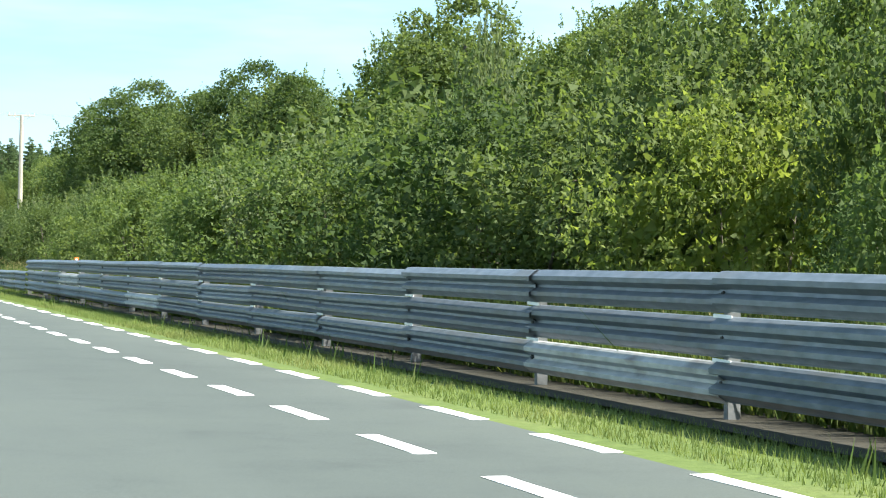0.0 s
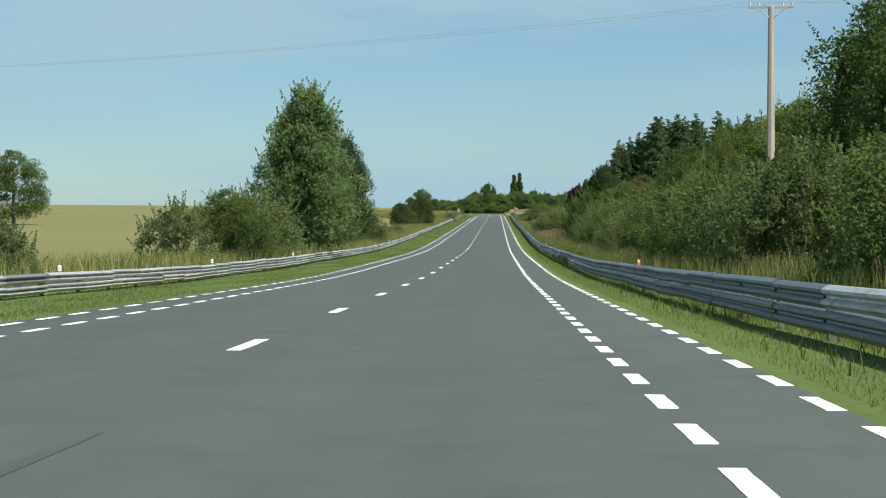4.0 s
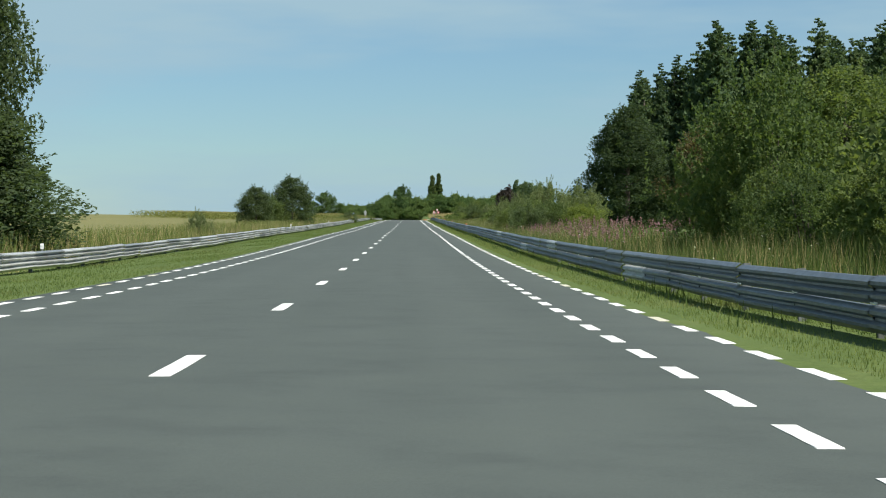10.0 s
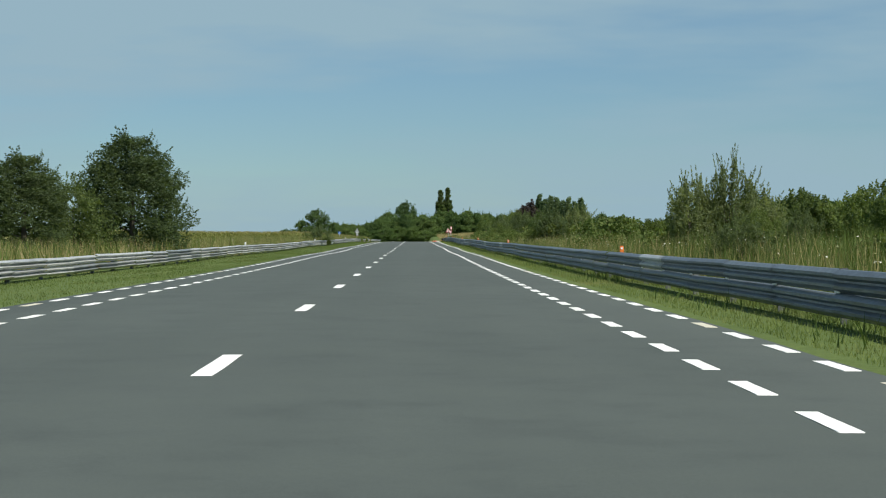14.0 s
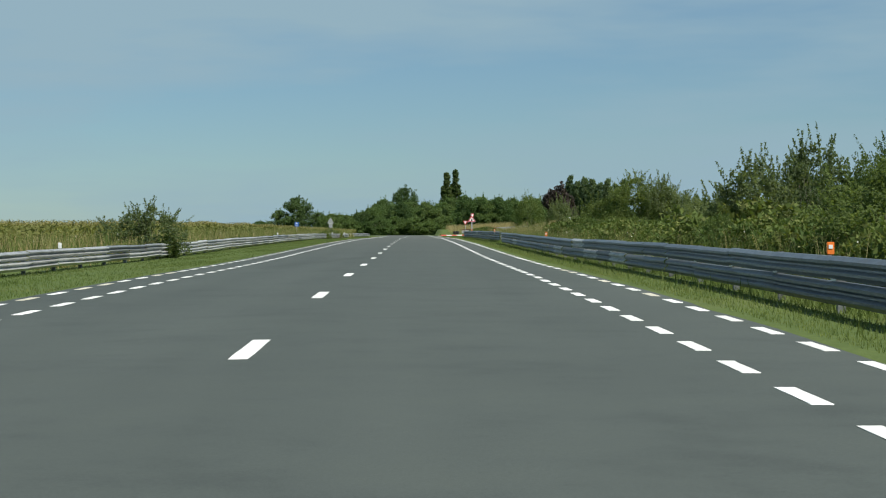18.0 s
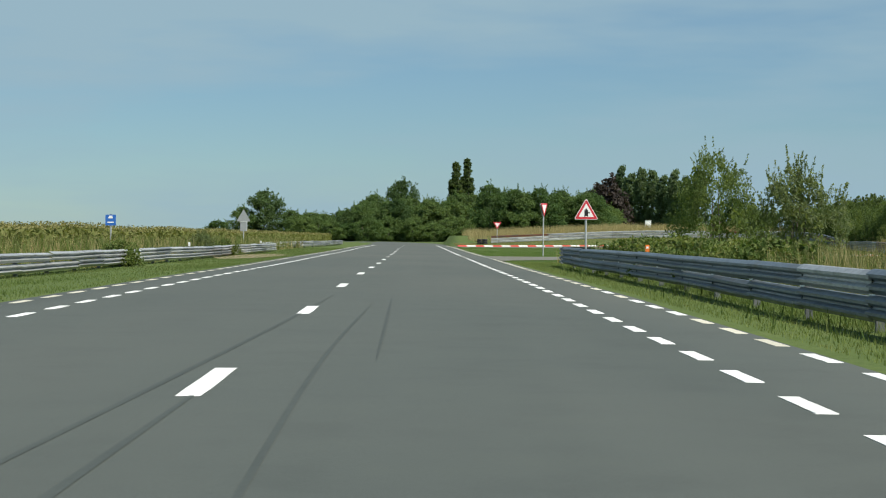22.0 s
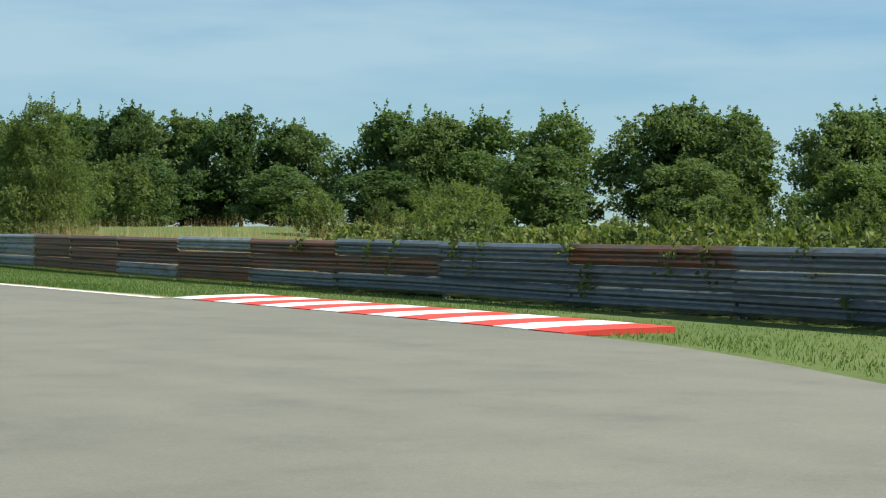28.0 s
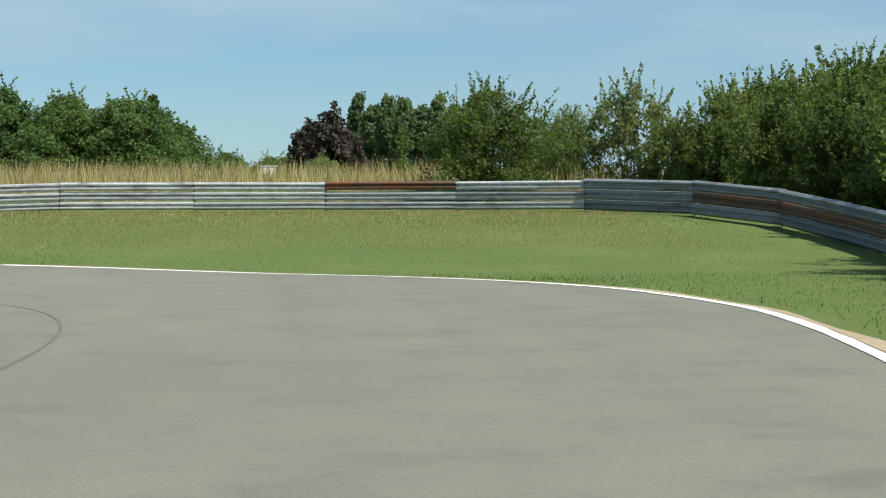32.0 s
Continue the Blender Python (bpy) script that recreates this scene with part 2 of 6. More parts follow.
M_SIGNPALE = two_scale("sign_faded", ((0.66, 0.62, 0.62), (0.74, 0.70, 0.70)), ((0.66, 0.62, 0.62), (0.76, 0.72, 0.72)), 3, 20, 0.45, 0.0)
M_SIGNBLACK = two_scale("sign_black", ((0.015, 0.015, 0.016), (0.03, 0.03, 0.03)), ((0.015, 0.015, 0.015), (0.03, 0.03, 0.03)), 3, 20, 0.45, 0.0)
M_SIGNBLUE = two_scale("sign_blue", ((0.03, 0.12, 0.42), (0.04, 0.15, 0.48)), ((0.03, 0.12, 0.42), (0.05, 0.16, 0.50)), 3, 20, 0.4, 0.0)
M_SIGNGREY = two_scale("sign_back_grey", ((0.32, 0.33, 0.33), (0.42, 0.43, 0.43)), ((0.30, 0.31, 0.31), (0.44, 0.45, 0.45)), 2, 18, 0.5, 0.0, 0.01, None, 0.4, 0.4)
M_ORANGE = two_scale("orange_reflector", ((0.72, 0.17, 0.03), (0.80, 0.22, 0.04)), ((0.70, 0.16, 0.03), (0.82, 0.24, 0.05)), 6, 40, 0.4, 0.0)
M_TYRE = two_scale("old_rubber", ((0.02, 0.02, 0.02), (0.05, 0.05, 0.048)), ((0.02, 0.02, 0.02), (0.06, 0.06, 0.055)), 4, 40, 0.85, 0.2)
L_DARK = leafy("dark_leaves", (0.048, 0.074, 0.026), (0.074, 0.108, 0.038), (0.112, 0.148, 0.054), 0.5)
L_DEEP = leafy("small_dark_leaves", (0.046, 0.068, 0.032), (0.062, 0.090, 0.042), (0.086, 0.118, 0.056), 0.5)
L_MID = leafy("green_leaves", (0.066, 0.098, 0.030), (0.100, 0.140, 0.046), (0.150, 0.190, 0.068), 0.5)
L_LIGHT = leafy("light_leaves", (0.098, 0.132, 0.034), (0.150, 0.190, 0.050), (0.215, 0.240, 0.080), 0.55)
L_GREY = leafy("greyish_leaves", (0.090, 0.120, 0.054), (0.126, 0.160, 0.078), (0.180, 0.212, 0.116), 0.55)
L_WILLOW = leafy("willow_leaves", (0.106, 0.158, 0.076), (0.144, 0.204, 0.102), (0.195, 0.252, 0.138), 0.58)
# both wood leaf colours are lifted to imitate haze over the distance
L_WOOD = leafy("wood_leaves", (0.062, 0.106, 0.036), (0.094, 0.148, 0.050), (0.136, 0.190, 0.068), 0.4)
L_WOODDARK = leafy("dark_wood_leaves", (0.050, 0.088, 0.032), (0.078, 0.124, 0.046), (0.118, 0.166, 0.064), 0.4)
# needle colours raised to imitate a veil of stray light over the dark conifers
L_FIR = leafy("spruce_needles", (0.060, 0.094, 0.048), (0.092, 0.138, 0.068), (0.130, 0.180, 0.090), 0.45)
L_COPPER = leafy("copper_leaves", (0.028, 0.024, 0.022), (0.044, 0.036, 0.032), (0.062, 0.052, 0.040), 0.25)
L_RUSSET = leafy("russet_leaves", (0.080, 0.066, 0.034), (0.120, 0.088, 0.044), (0.150, 0.120, 0.054), 0.4)
L_GRASS = leafy("grass_blades", (0.098, 0.142, 0.040), (0.120, 0.166, 0.050), (0.155, 0.192, 0.068), 0.35, (0.19, 0.180, 0.080))
L_LAWN = leafy("lawn_blades", (0.062, 0.118, 0.026), (0.080, 0.142, 0.034), (0.110, 0.168, 0.046), 0.35, (0.13, 0.15, 0.055))
L_DRY = leafy("dry_grass", (0.20, 0.17, 0.075), (0.30, 0.25, 0.12), (0.42, 0.36, 0.19), 0.3)
L_WEED = leafy("weeds", (0.055, 0.090, 0.022), (0.095, 0.135, 0.035), (0.20, 0.20, 0.075), 0.35)
L_BLOSSOM = leafy("willowherb_blossom", (0.15, 0.08, 0.09), (0.21, 0.115, 0.13), (0.27, 0.19, 0.15), 0.3)
L_UMBEL = leafy("umbel_flowers", (0.42, 0.42, 0.34), (0.52, 0.52, 0.44), (0.60, 0.60, 0.52), 0.3)
L_CORN = leafy("maize_leaves", (0.105, 0.122, 0.035), (0.145, 0.158, 0.048), (0.20, 0.197, 0.078), 0.35)
L_TASSEL = leafy("maize_tassels", (0.17, 0.16, 0.06), (0.22, 0.20, 0.08), (0.27, 0.24, 0.11), 0.3)

# ---- shape of the land ----
PROFILE = (4.137, 3.443, 2.748, 2.092, 1.413, 0.726, 0.066, -0.334, -0.705, -1.042, -1.164, -1.134, -1.048, -0.931,
           -0.886, -0.800, -0.659, -0.635, -0.407, -0.395, -0.260, -0.116, -0.035, 0.030, -0.012, -0.000, -0.025, 0.011, 0.024, -0.001, -0.012)


def road_z(y):
    u = min(max((y + 760.0) / 30.0, 0.5), len(PROFILE) - 1.5)
    i = min(max(int(u + 0.5), 1), len(PROFILE) - 2)
    s = u - i
    return PROFILE[i - 1] * 0.5 * (0.5 - s) ** 2 + PROFILE[i] * (0.75 - s * s) + PROFILE[i + 1] * 0.5 * (0.5 + s) ** 2


def crown_z(x, y):
    """The road's surface, which falls a little from the middle to both sides."""
    return road_z(y) + 0.012 * (4.19 - abs(x)) * (1 - ease((y + 62) / 28))


def ease(v):
    v = min(max(v, 0.0), 1.0)
    return v * v * (3 - 2 * v)


def ground_z(x, y):
    z = road_z(y)
    if x < -10:
        z += 0.016 * min(-x - 10, 400) * ease((-x - 10) / 40)
    if x > 6:
        z += 0.95 * ease((y - 116.5) / 8) * (1 - ease((y - 150) / 60)) * (1 - ease((x - 46) / 8))
        z += ease((y - 92) / 20) * 1.2 * min(max((x - 2) / 26, 0.3), 1) * (1 - ease((y - 150) / 60))
        if y < -60:
            z += 0.5 * ease((x - 8) / 4) * ease((-60 - y) / 40)
        z += 0.006 * min(max(x - 60, 0), 200)
    return z


def mesh_object(name, verts, faces, mat, parent=None, smooth=False):
    me = bpy.data.meshes.new(name)
    me.from_pydata(verts, [], faces)
    me.materials.append(mat)
    if smooth:
        me.polygons.foreach_set("use_smooth", [True] * len(me.polygons))
    me.update()
    ob = new(name, me)
    ob.parent = parent
    return ob


def part(name, bm, mat, parent, label=""):
    me = bpy.data.meshes.new(name)
    bm.to_mesh(me)
    bm.free()
    me.materials.append(mat)
    ob = new(name, me)
    ob.parent = parent
    return tagged(ob, label) if label else ob


def shared(name, me, parent, m, label=""):
    ob = new(name, me)
    ob.parent = parent
    ob.matrix_local = m
    return tagged(ob, label) if label else ob


def empty(name, m=None):
    ob = new(name)
    ob.empty_display_size = 0.2
    if m is not None:
        ob.matrix_world = m
    return ob


def box(bm, sx, sy, sz, at=(0, 0, 0), turn=None, bevel=0.0):
    m = Matrix.Translation(at) @ (turn or Matrix.Identity(4)) @ Matrix.Diagonal((sx, sy, sz, 1))
    made = bmesh.ops.create_cube(bm, size=1.0, matrix=m)
    if bevel:
        es = {e for v in made["verts"] for e in v.link_edges}
        bmesh.ops.bevel(bm, geom=list(es), offset=bevel, segments=2, affect="EDGES")
    return bm


def rod(bm, r1, r2, a, b, seg=10):
    a, b = Vector(a), Vector(b)
    d = b - a
    m = Matrix.Translation((a + b) / 2) @ d.to_track_quat("Z", "Y").to_matrix().to_4x4()
    bmesh.ops.create_cone(bm, cap_ends=True, segments=seg, radius1=r1, radius2=r2, depth=d.length, matrix=m)
    return bm


def smooth_line(pts, step=1.0):
    """Even points along a soft curve through a few control points."""
    out = []
    p = [Vector(q).to_3d() for q in pts]
    p = [p[0] * 2 - p[1]] + p + [p[-1] * 2 - p[-2]]
    for i in range(1, len(p) - 2):
        n = max(2, int((p[i + 1] - p[i]).length / step))
        for k in range(n):
            t = k / n
            a, b, c, d = p[i - 1], p[i], p[i + 1], p[i + 2]
            out.append(0.5 * ((2 * b) + (c - a) * t + (2 * a - 5 * b + 4 * c - d) * t * t + (3 * b - a - 3 * c + d) * t ** 3))
    out.append(p[-2])
    return out


# the loop's edges
OUTER = smooth_line([(5.3, -25.0), (6.6, -22.0), (10.0, -18.6), (16.0, -11.5), (25.0, 2.0), (31.5, 13.5), (33.3, 19.5), (34.5, 30.0), (35.6, 41.0), (37.38, 52.5),
                     (39.8, 66.0), (41.38, 75.5), (41.7, 80.5), (41.0, 86.0), (38.7, 90.5), (34.6, 93.9), (30.6, 95.9), (24.0, 97.6), (16.0, 97.4), (5.2, 96.5)], 1.0)
INNER = smooth_line([(5.3, -1.9), (5.75, -3.1), (6.7, -3.9), (8.0, -4.2), (9.6, -4.0), (11.6, -3.1), (13.9, -1.9), (15.7, 0.2), (16.8, 2.8), (17.4, 5.6), (18.4, 9.5), (19.7, 14.8),
                     (20.8, 20.6), (22.8, 31.0), (25.4, 44.0), (27.6, 57.0), (27.8, 68.0), (25.5, 77.0), (20.0, 83.5), (12.0, 87.2), (5.2, 88.6)], 1.0)



def in_track(x, y):
    hit = False
    ring = INNER + OUTER[::-1]
    for p, q in zip(ring, ring[1:] + ring[:1]):
        if (p.y > y) != (q.y > y) and x < (q.x - p.x) * (y - p.y) / (q.y - p.y) + p.x:
            hit = not hit
    return hit


# ---- ground ----
def ground_material():
    m, n, l, b = material("meadow_and_fields", 0.95, 0, 0.15)
    t = n.new("ShaderNodeTexCoord")
    s = n.new("ShaderNodeSeparateXYZ")
    l.new(t.outputs["Object"], s.inputs[0])
    w = noise_node(n, l, 0.25, 5)
    fine = noise_node(n, l, 9, 4)
    turf = mixed(n, l, ramp(n, l, w, [(0.3, (0.066, 0.096, 0.028)), (0.55, (0.088, 0.122, 0.036)), (0.78, (0.140, 0.145, 0.056))]),
                 ramp(n, l, fine, [(0.3, (0.05, 0.078, 0.019)), (0.7, (0.118, 0.155, 0.045))]), 0.45)
    crop = mixed(n, l, ramp(n, l, noise_node(n, l, 0.05, 4, 0.6, (1, 0.25, 1)), [(0.3, (0.120, 0.125, 0.046)), (0.7, (0.180, 0.165, 0.068))]),
                 ramp(n, l, noise_node(n, l, 3, 4, 0.6, (1, 0.1, 1)), [(0.3, (0.100, 0.112, 0.040)), (0.7, (0.20, 0.178, 0.078))]), 0.5)
    edge = n.new("ShaderNodeMapRange")
    edge.inputs["From Min"].default_value, edge.inputs["From Max"].default_value = -15.0, -17.0
    l.new(s.outputs["X"], edge.inputs["Value"])
    l.new(mixed(n, l, turf, crop, edge.outputs[0]), b.inputs["Base Color"])
    bumped(n, l, b, fine, 0.5, 0.05)
    return m


gx = [-3000, -1500, -700, -400, -250, -160, -100, -70, -50, -40, -30, -24, -19, -15, -12, -10.5, -9.3, -8.3, -7.2, -6.2, -5.12]
gx += [-2, 2, 5.62, 6.3, 7, 7.7, 8.5, 9.5, 11, 13, 15, 17.5, 20, 22.5, 25, 27.5, 30, 32.5, 35, 37.5, 40, 42.5, 45, 47.5, 50, 54, 60, 70, 85, 110, 150, 220, 400, 800, 1600, 3000]
gy = [-3000, -1600, -1000, -840] + list(range(-780, -40, 12)) + list(range(-40, 132, 4)) + [140, 160, 180, 220, 300, 420, 700, 1300, 3000]
verts = [(x, y, ground_z(x, y) + (0.03 * math.sin(x * 1.9 + y * 0.7) if (6.4 < x < 60 and y < -60) or -30 < x < -6.1 else 0) - (0.05 if abs(x) < 5.0 or in_track(x, y) else 0)) for y in gy for x in gx]
nx = len(gx)
faces = [(j * nx + i, j * nx + i + 1, (j + 1) * nx + i + 1, (j + 1) * nx + i) for j in range(len(gy) - 1) for i in range(nx - 1)]
M_GROUND = ground_material()
ground = tagged(mesh_object("ground", verts, faces, M_GROUND, smooth=True), "mown verges, meadow and ripe cereal fields", "ground", kind="structure")

# ---- road ----
ry = [-780 + 2.5 * k for k in range(433)]
verts, faces = [], []
for k, y in enumerate(ry):
    bend = -0.00045 * max(y - 150, 0) ** 2
    for x in (-5.1, -5.0, -4, -2, 0, 2, 4, 5.5, 5.6):
        j = 0.05 * math.sin(y * 0.9 + x) if x in (-5.1, 5.6) else 0
        verts.append((x + bend + j, y, crown_z(x, y) + (0.012 if -5.05 < x < 5.55 else -0.05)))
for k in range(len(ry) - 1):
    for i in range(8):
        faces.append((k * 9 + i, k * 9 + i + 1, (k + 1) * 9 + i + 1, (k + 1) * 9 + i))
road = tagged(mesh_object("road", verts, faces, M_ROAD, smooth=True), "straight dark grey asphalt road with a gentle dip", "road", kind="structure")


def dash_mesh(name, length, width, mat):
    bm = bmesh.new()
    box(bm, width, length, 0.004)
    bmesh.ops.subdivide_edges(bm, edges=[e for e in bm.edges if abs((e.verts[0].co - e.verts[1].co).y) > length * 0.5], cuts=3)
    rnd = random.Random(name)
    for v in bm.verts:
        v.co.x += rnd.uniform(-0.006, 0.006)
        if abs(v.co.y) > length * 0.49:
            v.co.y += rnd.uniform(-0.015, 0.015)
    me = bpy.data.meshes.new(name)
    bm.to_mesh(me)
    bm.free()
    me.materials.append(mat)
    return me


D_EDGE, D_EDGE_WORN, D_EDGE_TAN = (dash_mesh("dash", 1.25, 0.15, m) for m in (M_WHITE, M_WORN, M_TAN))
D_MID, D_MID_WORN = (dash_mesh("dash", 2.5, 0.17, m) for m in (M_WHITE, M_WORN))


def shift(table, y):
    return float(np.interp(y, [a for a, _ in table], [b for _, b in table]))


# how far the dashes of the cycle lane have crept past those of the centre line
CREEP = ((-700.0, 0.1), (-668.0, -0.35), (-655.0, 0.1), (-607.0, -0.16), (-583.0, -0.5), (-559.0, 0.07), (-532.0, -0.08), (-495.0, -0.17), (-443.0, 0.95), (-411.0, 0.58), (-380.0, 0.57), (-280.0, 0.4), (-205.0, 0.81), (-96.0, 1.45), (-67.0, 0.8), (-45.0, 1.6), (-30.0, 0.8), (-22.0, 0.6), (-14.0, 1.1), (-12.0, 1.38), (-3.0, 1.13))
FIRST_DASH = -673.6
MID_AT = [FIRST_DASH + 12.5 * k for k in range(-7, 64)]


def marking_line(name, x, spots, pick, label):
    line = tagged(empty(name), label, "road marking", kind="structure")
    rnd = random.Random(name)
    for yy in spots:
        me = pick(yy, rnd)
        slope = math.atan((road_z(yy + 1) - road_z(yy - 1)) / 2)
        shared("dash", me, line, Matrix.Translation((x * (waist(yy) if x > 5 else 1.0) + rnd.uniform(-0.008, 0.008), yy, crown_z(x, yy) + 0.0145)) @ Matrix.Rotation(slope, 4, "X") @ Matrix.Rotation(0.012 if x > 1 else -0.012 if x < -1 else 0.0, 4, "Y"))
    return line


def spaced():
    return [y + shift(CREEP, y) for y in (FIRST_DASH - 87.5 + 2.5 * k for k in range(356))]


def waist(y):
    """The cycle lane is a little narrower along the straight."""
    return float(np.interp(y, (-664, -600, -50, -22), (1.0, 0.99, 0.99, 1.0)))


LANE, CYCLE, FAR_LANE, FAR_CYCLE = 4.125, 5.36, 3.72, 4.75
marking_line("centre_line", 0.0, MID_AT, lambda y, r: D_MID_WORN if -22 < y < -6 else D_MID, "white broken centre line painted on the asphalt")
marking_line("cycle_lane_line", LANE, spaced(), lambda y, r: D_EDGE_WORN if -15.5 < y < -3.0 else D_EDGE, "white dashed inner line of the cycle lane")
marking_line("cycle_lane_line", CYCLE, spaced(), lambda y, r: D_EDGE_WORN if -18.5 < y < -3.5 else (D_EDGE_TAN if y > -75 or r.random() < 0.12 else D_EDGE), "white dashed outer line of the cycle lane, dusty in places")
marking_line("cycle_lane_line", -FAR_LANE, spaced(), lambda y, r: D_EDGE, "white dashed inner line of the far cycle lane")
marking_line("cycle_lane_line", -FAR_CYCLE, spaced(), lambda y, r: D_EDGE_TAN if (r.random() < 0.2 or y > -150) else D_EDGE, "white dashed outer line of the far cycle lane")

# ---- hairpin track ----
def filled(name, outline, z, mat, label, category):
    bm = bmesh.new()
    vs = [bm.verts.new((p.x, p.y, 0)) for p in outline]
    f = bm.faces.new(vs)
    if f.normal.z < 0:
        f.normal_flip()
    bmesh.ops.triangulate(bm, faces=[f], ngon_method="EAR_CLIP")
    for _ in range(3):
        bmesh.ops.subdivide_edges(bm, edges=[e for e in bm.edges if e.calc_length() > 5], cuts=1, use_grid_fill=True)
    for v in bm.verts:
        v.co.z = ground_z(v.co.x, v.co.y) + z
    me = bpy.data.meshes.new(name)
    bm.to_mesh(me)
    bm.free()
    me.materials.append(mat)
    return tagged(new(name, me), label, category, kind="structure")


def strip(name, left, right, z, mat, parent=None):
    n = len(left)
    verts = [(p.x, p.y, ground_z(p.x, p.y) + z) for p in left] + [(p.x, p.y, ground_z(p.x, p.y) + z) for p in right]
    return mesh_object(name, verts, [(i, i + 1, n + i + 1, n + i) for i in range(n - 1)], mat, parent)


def resampled(pts, n):
    d = [0.0]
    for a, b in zip(pts, pts[1:]):
        d.append(d[-1] + (b - a).length)
    t = np.linspace(0, d[-1], n)
    return [Vector((float(np.interp(u, d, [p.x for p in pts])), float(np.interp(u, d, [p.y for p in pts])), 0)) for u in t]


def offset_line(pts, off):
    out = []
    for i, p in enumerate(pts):
        a, b = pts[max(i - 1, 0)], pts[min(i + 1, len(pts) - 1)]
        t = (b - a).normalized()
        out.append(p + Vector((t.y, -t.x, 0)) * off)
    return out


inn, out_ = resampled(INNER, 150), resampled(OUTER, 150)
verts, faces, COLS = [], [], 9
for a, b in zip(inn, out_):
    for c in range(COLS):
        p = a.lerp(b, c / (COLS - 1))
        verts.append((p.x, p.y, ground_z(p.x, p.y) + 0.006))
for i in range(149):
    for c in range(COLS - 1):
        faces.append((i * COLS + c, i * COLS + c + 1, (i + 1) * COLS + c + 1, (i + 1) * COLS + c))
track = tagged(mesh_object("track", verts, faces, M_TRACK, smooth=True), "pale worn asphalt of the hairpin loop off the road", "race track", kind="structure")


def near_part(pts, x0, y0, x1, y1):
    i = min(range(len(pts)), key=lambda k: (pts[k] - Vector((x0, y0, 0))).length)
    j = min(range(len(pts)), key=lambda k: (pts[k] - Vector((x1, y1, 0))).length)
    return pts[min(i, j):max(i, j) + 1]


def painted_edge(pts, width, label):
    n = len(pts)
    rnd = random.Random(n)
    a = [p + Vector((rnd.uniform(-0.015, 0.015), 0, 0)) for p in offset_line(pts, -width / 2)]
    b = [p + Vector((rnd.uniform(-0.015, 0.015), 0, 0)) for p in offset_line(pts, width / 2)]
    return tagged(strip("edge_line", a, b, 0.014, M_WHITE), label, "road marking", kind="structure")


outer_white = near_part(OUTER, 34.6, 30.0, 30.6, 95.9)
painted_edge(offset_line(outer_white, -0.22), 0.15, "solid white edge line of the hairpin track")
# sandy margin outside the white line
sand_a, sand_b = offset_line(outer_white, -0.12), [p + Vector((0.03 + 0.06 * math.sin(i * 0.37) + 0.05 * math.sin(i * 1.1), 0, 0)) for i, p in enumerate(offset_line(outer_white, 0.02))]
M_SAND = two_scale("sandy_margin", ((0.26, 0.20, 0.13), (0.36, 0.29, 0.19)), ((0.20, 0.16, 0.10), (0.38, 0.31, 0.21)), 1.5, 25, 0.95, 0.5, 0.02)
tagged(strip("sand_margin", sand_a, sand_b, 0.010, M_SAND), "bare sandy margin along the track edge", "ground", kind="structure")

def kerb(label, front, width, first_red=True, block=1.0, height=0.05, side=-1, taper=0.0):
    """A row of painted kerb blocks that slope up away from the track."""
    thing = tagged(empty("kerb"), label, "kerb", "painted track kerbs")
    total = sum((b - a).length for a, b in zip(front, front[1:]))
    n = max(2, int(round(total / block)))
    per = 4
    pts = resampled(front, n * per + 1)
    back = offset_line(pts, side * width)
    for k in range(n):
        vs, fs = [], []
        for i in range(k * per, k * per + per + 1):
            a, b = pts[i], back[i]
            g = ground_z(a.x, a.y)
            b = a.lerp(b, 1.0 - taper * i / (n * per))
            m_ = a.lerp(b, 0.35)
            vs += [(a.x, a.y, g - 0.02), (a.x, a.y, g + 0.018), (m_.x, m_.y, g + height * 0.75), (b.x, b.y, g + height), (b.x, b.y, g - 0.03)]
        for i in range(per):
            for j in range(4):
                fs.append((i * 5 + j, i * 5 + j + 1, (i + 1) * 5 + j + 1, (i + 1) * 5 + j))
        fs += [(0, 1, 2, 3, 4), tuple(per * 5 + q for q in (4, 3, 2, 1, 0))]
        red = (k % 2 == 0) == first_red
        ob = mesh_object("block", vs, fs, M_RED if red else M_KWHITE, thing)
    return thing


kerb_front = near_part(INNER, 10.45, -3.75, 17.2, 4.9)
kerb("red and white painted kerb round the hairpin island tip", kerb_front, 1.3, True, 0.95, 0.05, -1, 0.45)
tip = near_part(offset_line(INNER, 0.14), 12.0, -3.0, 17.5, 5.6)
painted_edge(tip, 0.12, "white line around the kerb of the island tip")
kerb("red and white painted kerb on the outside of the hairpin entry", near_part(OUTER, 33.0, 18.3, 34.65, 30.0)[::-1], 1.5, False, 0.85, 0.06, -1)
kerb("red and white exit kerb of the loop before the road", near_part(OUTER, 28.4, 97.6, 6.2, 96.7), 1.2, True, 1.0, 0.15, 1)

# ---- dark tyre marks on the asphalt ----
M_SKID = two_scale("rubber_mark", ((0.098, 0.096, 0.082), (0.128, 0.124, 0.104)), ((0.09, 0.088, 0.076), (0.138, 0.134, 0.112)), 0.8, 30, 0.75, 0.2, 0.004)
M_SKID_ROAD = two_scale("rubber_mark_on_road", ((0.048, 0.055, 0.050), (0.066, 0.075, 0.067)), ((0.044, 0.051, 0.046), (0.072, 0.082, 0.073)), 0.8, 30, 0.75, 0.2, 0.004)


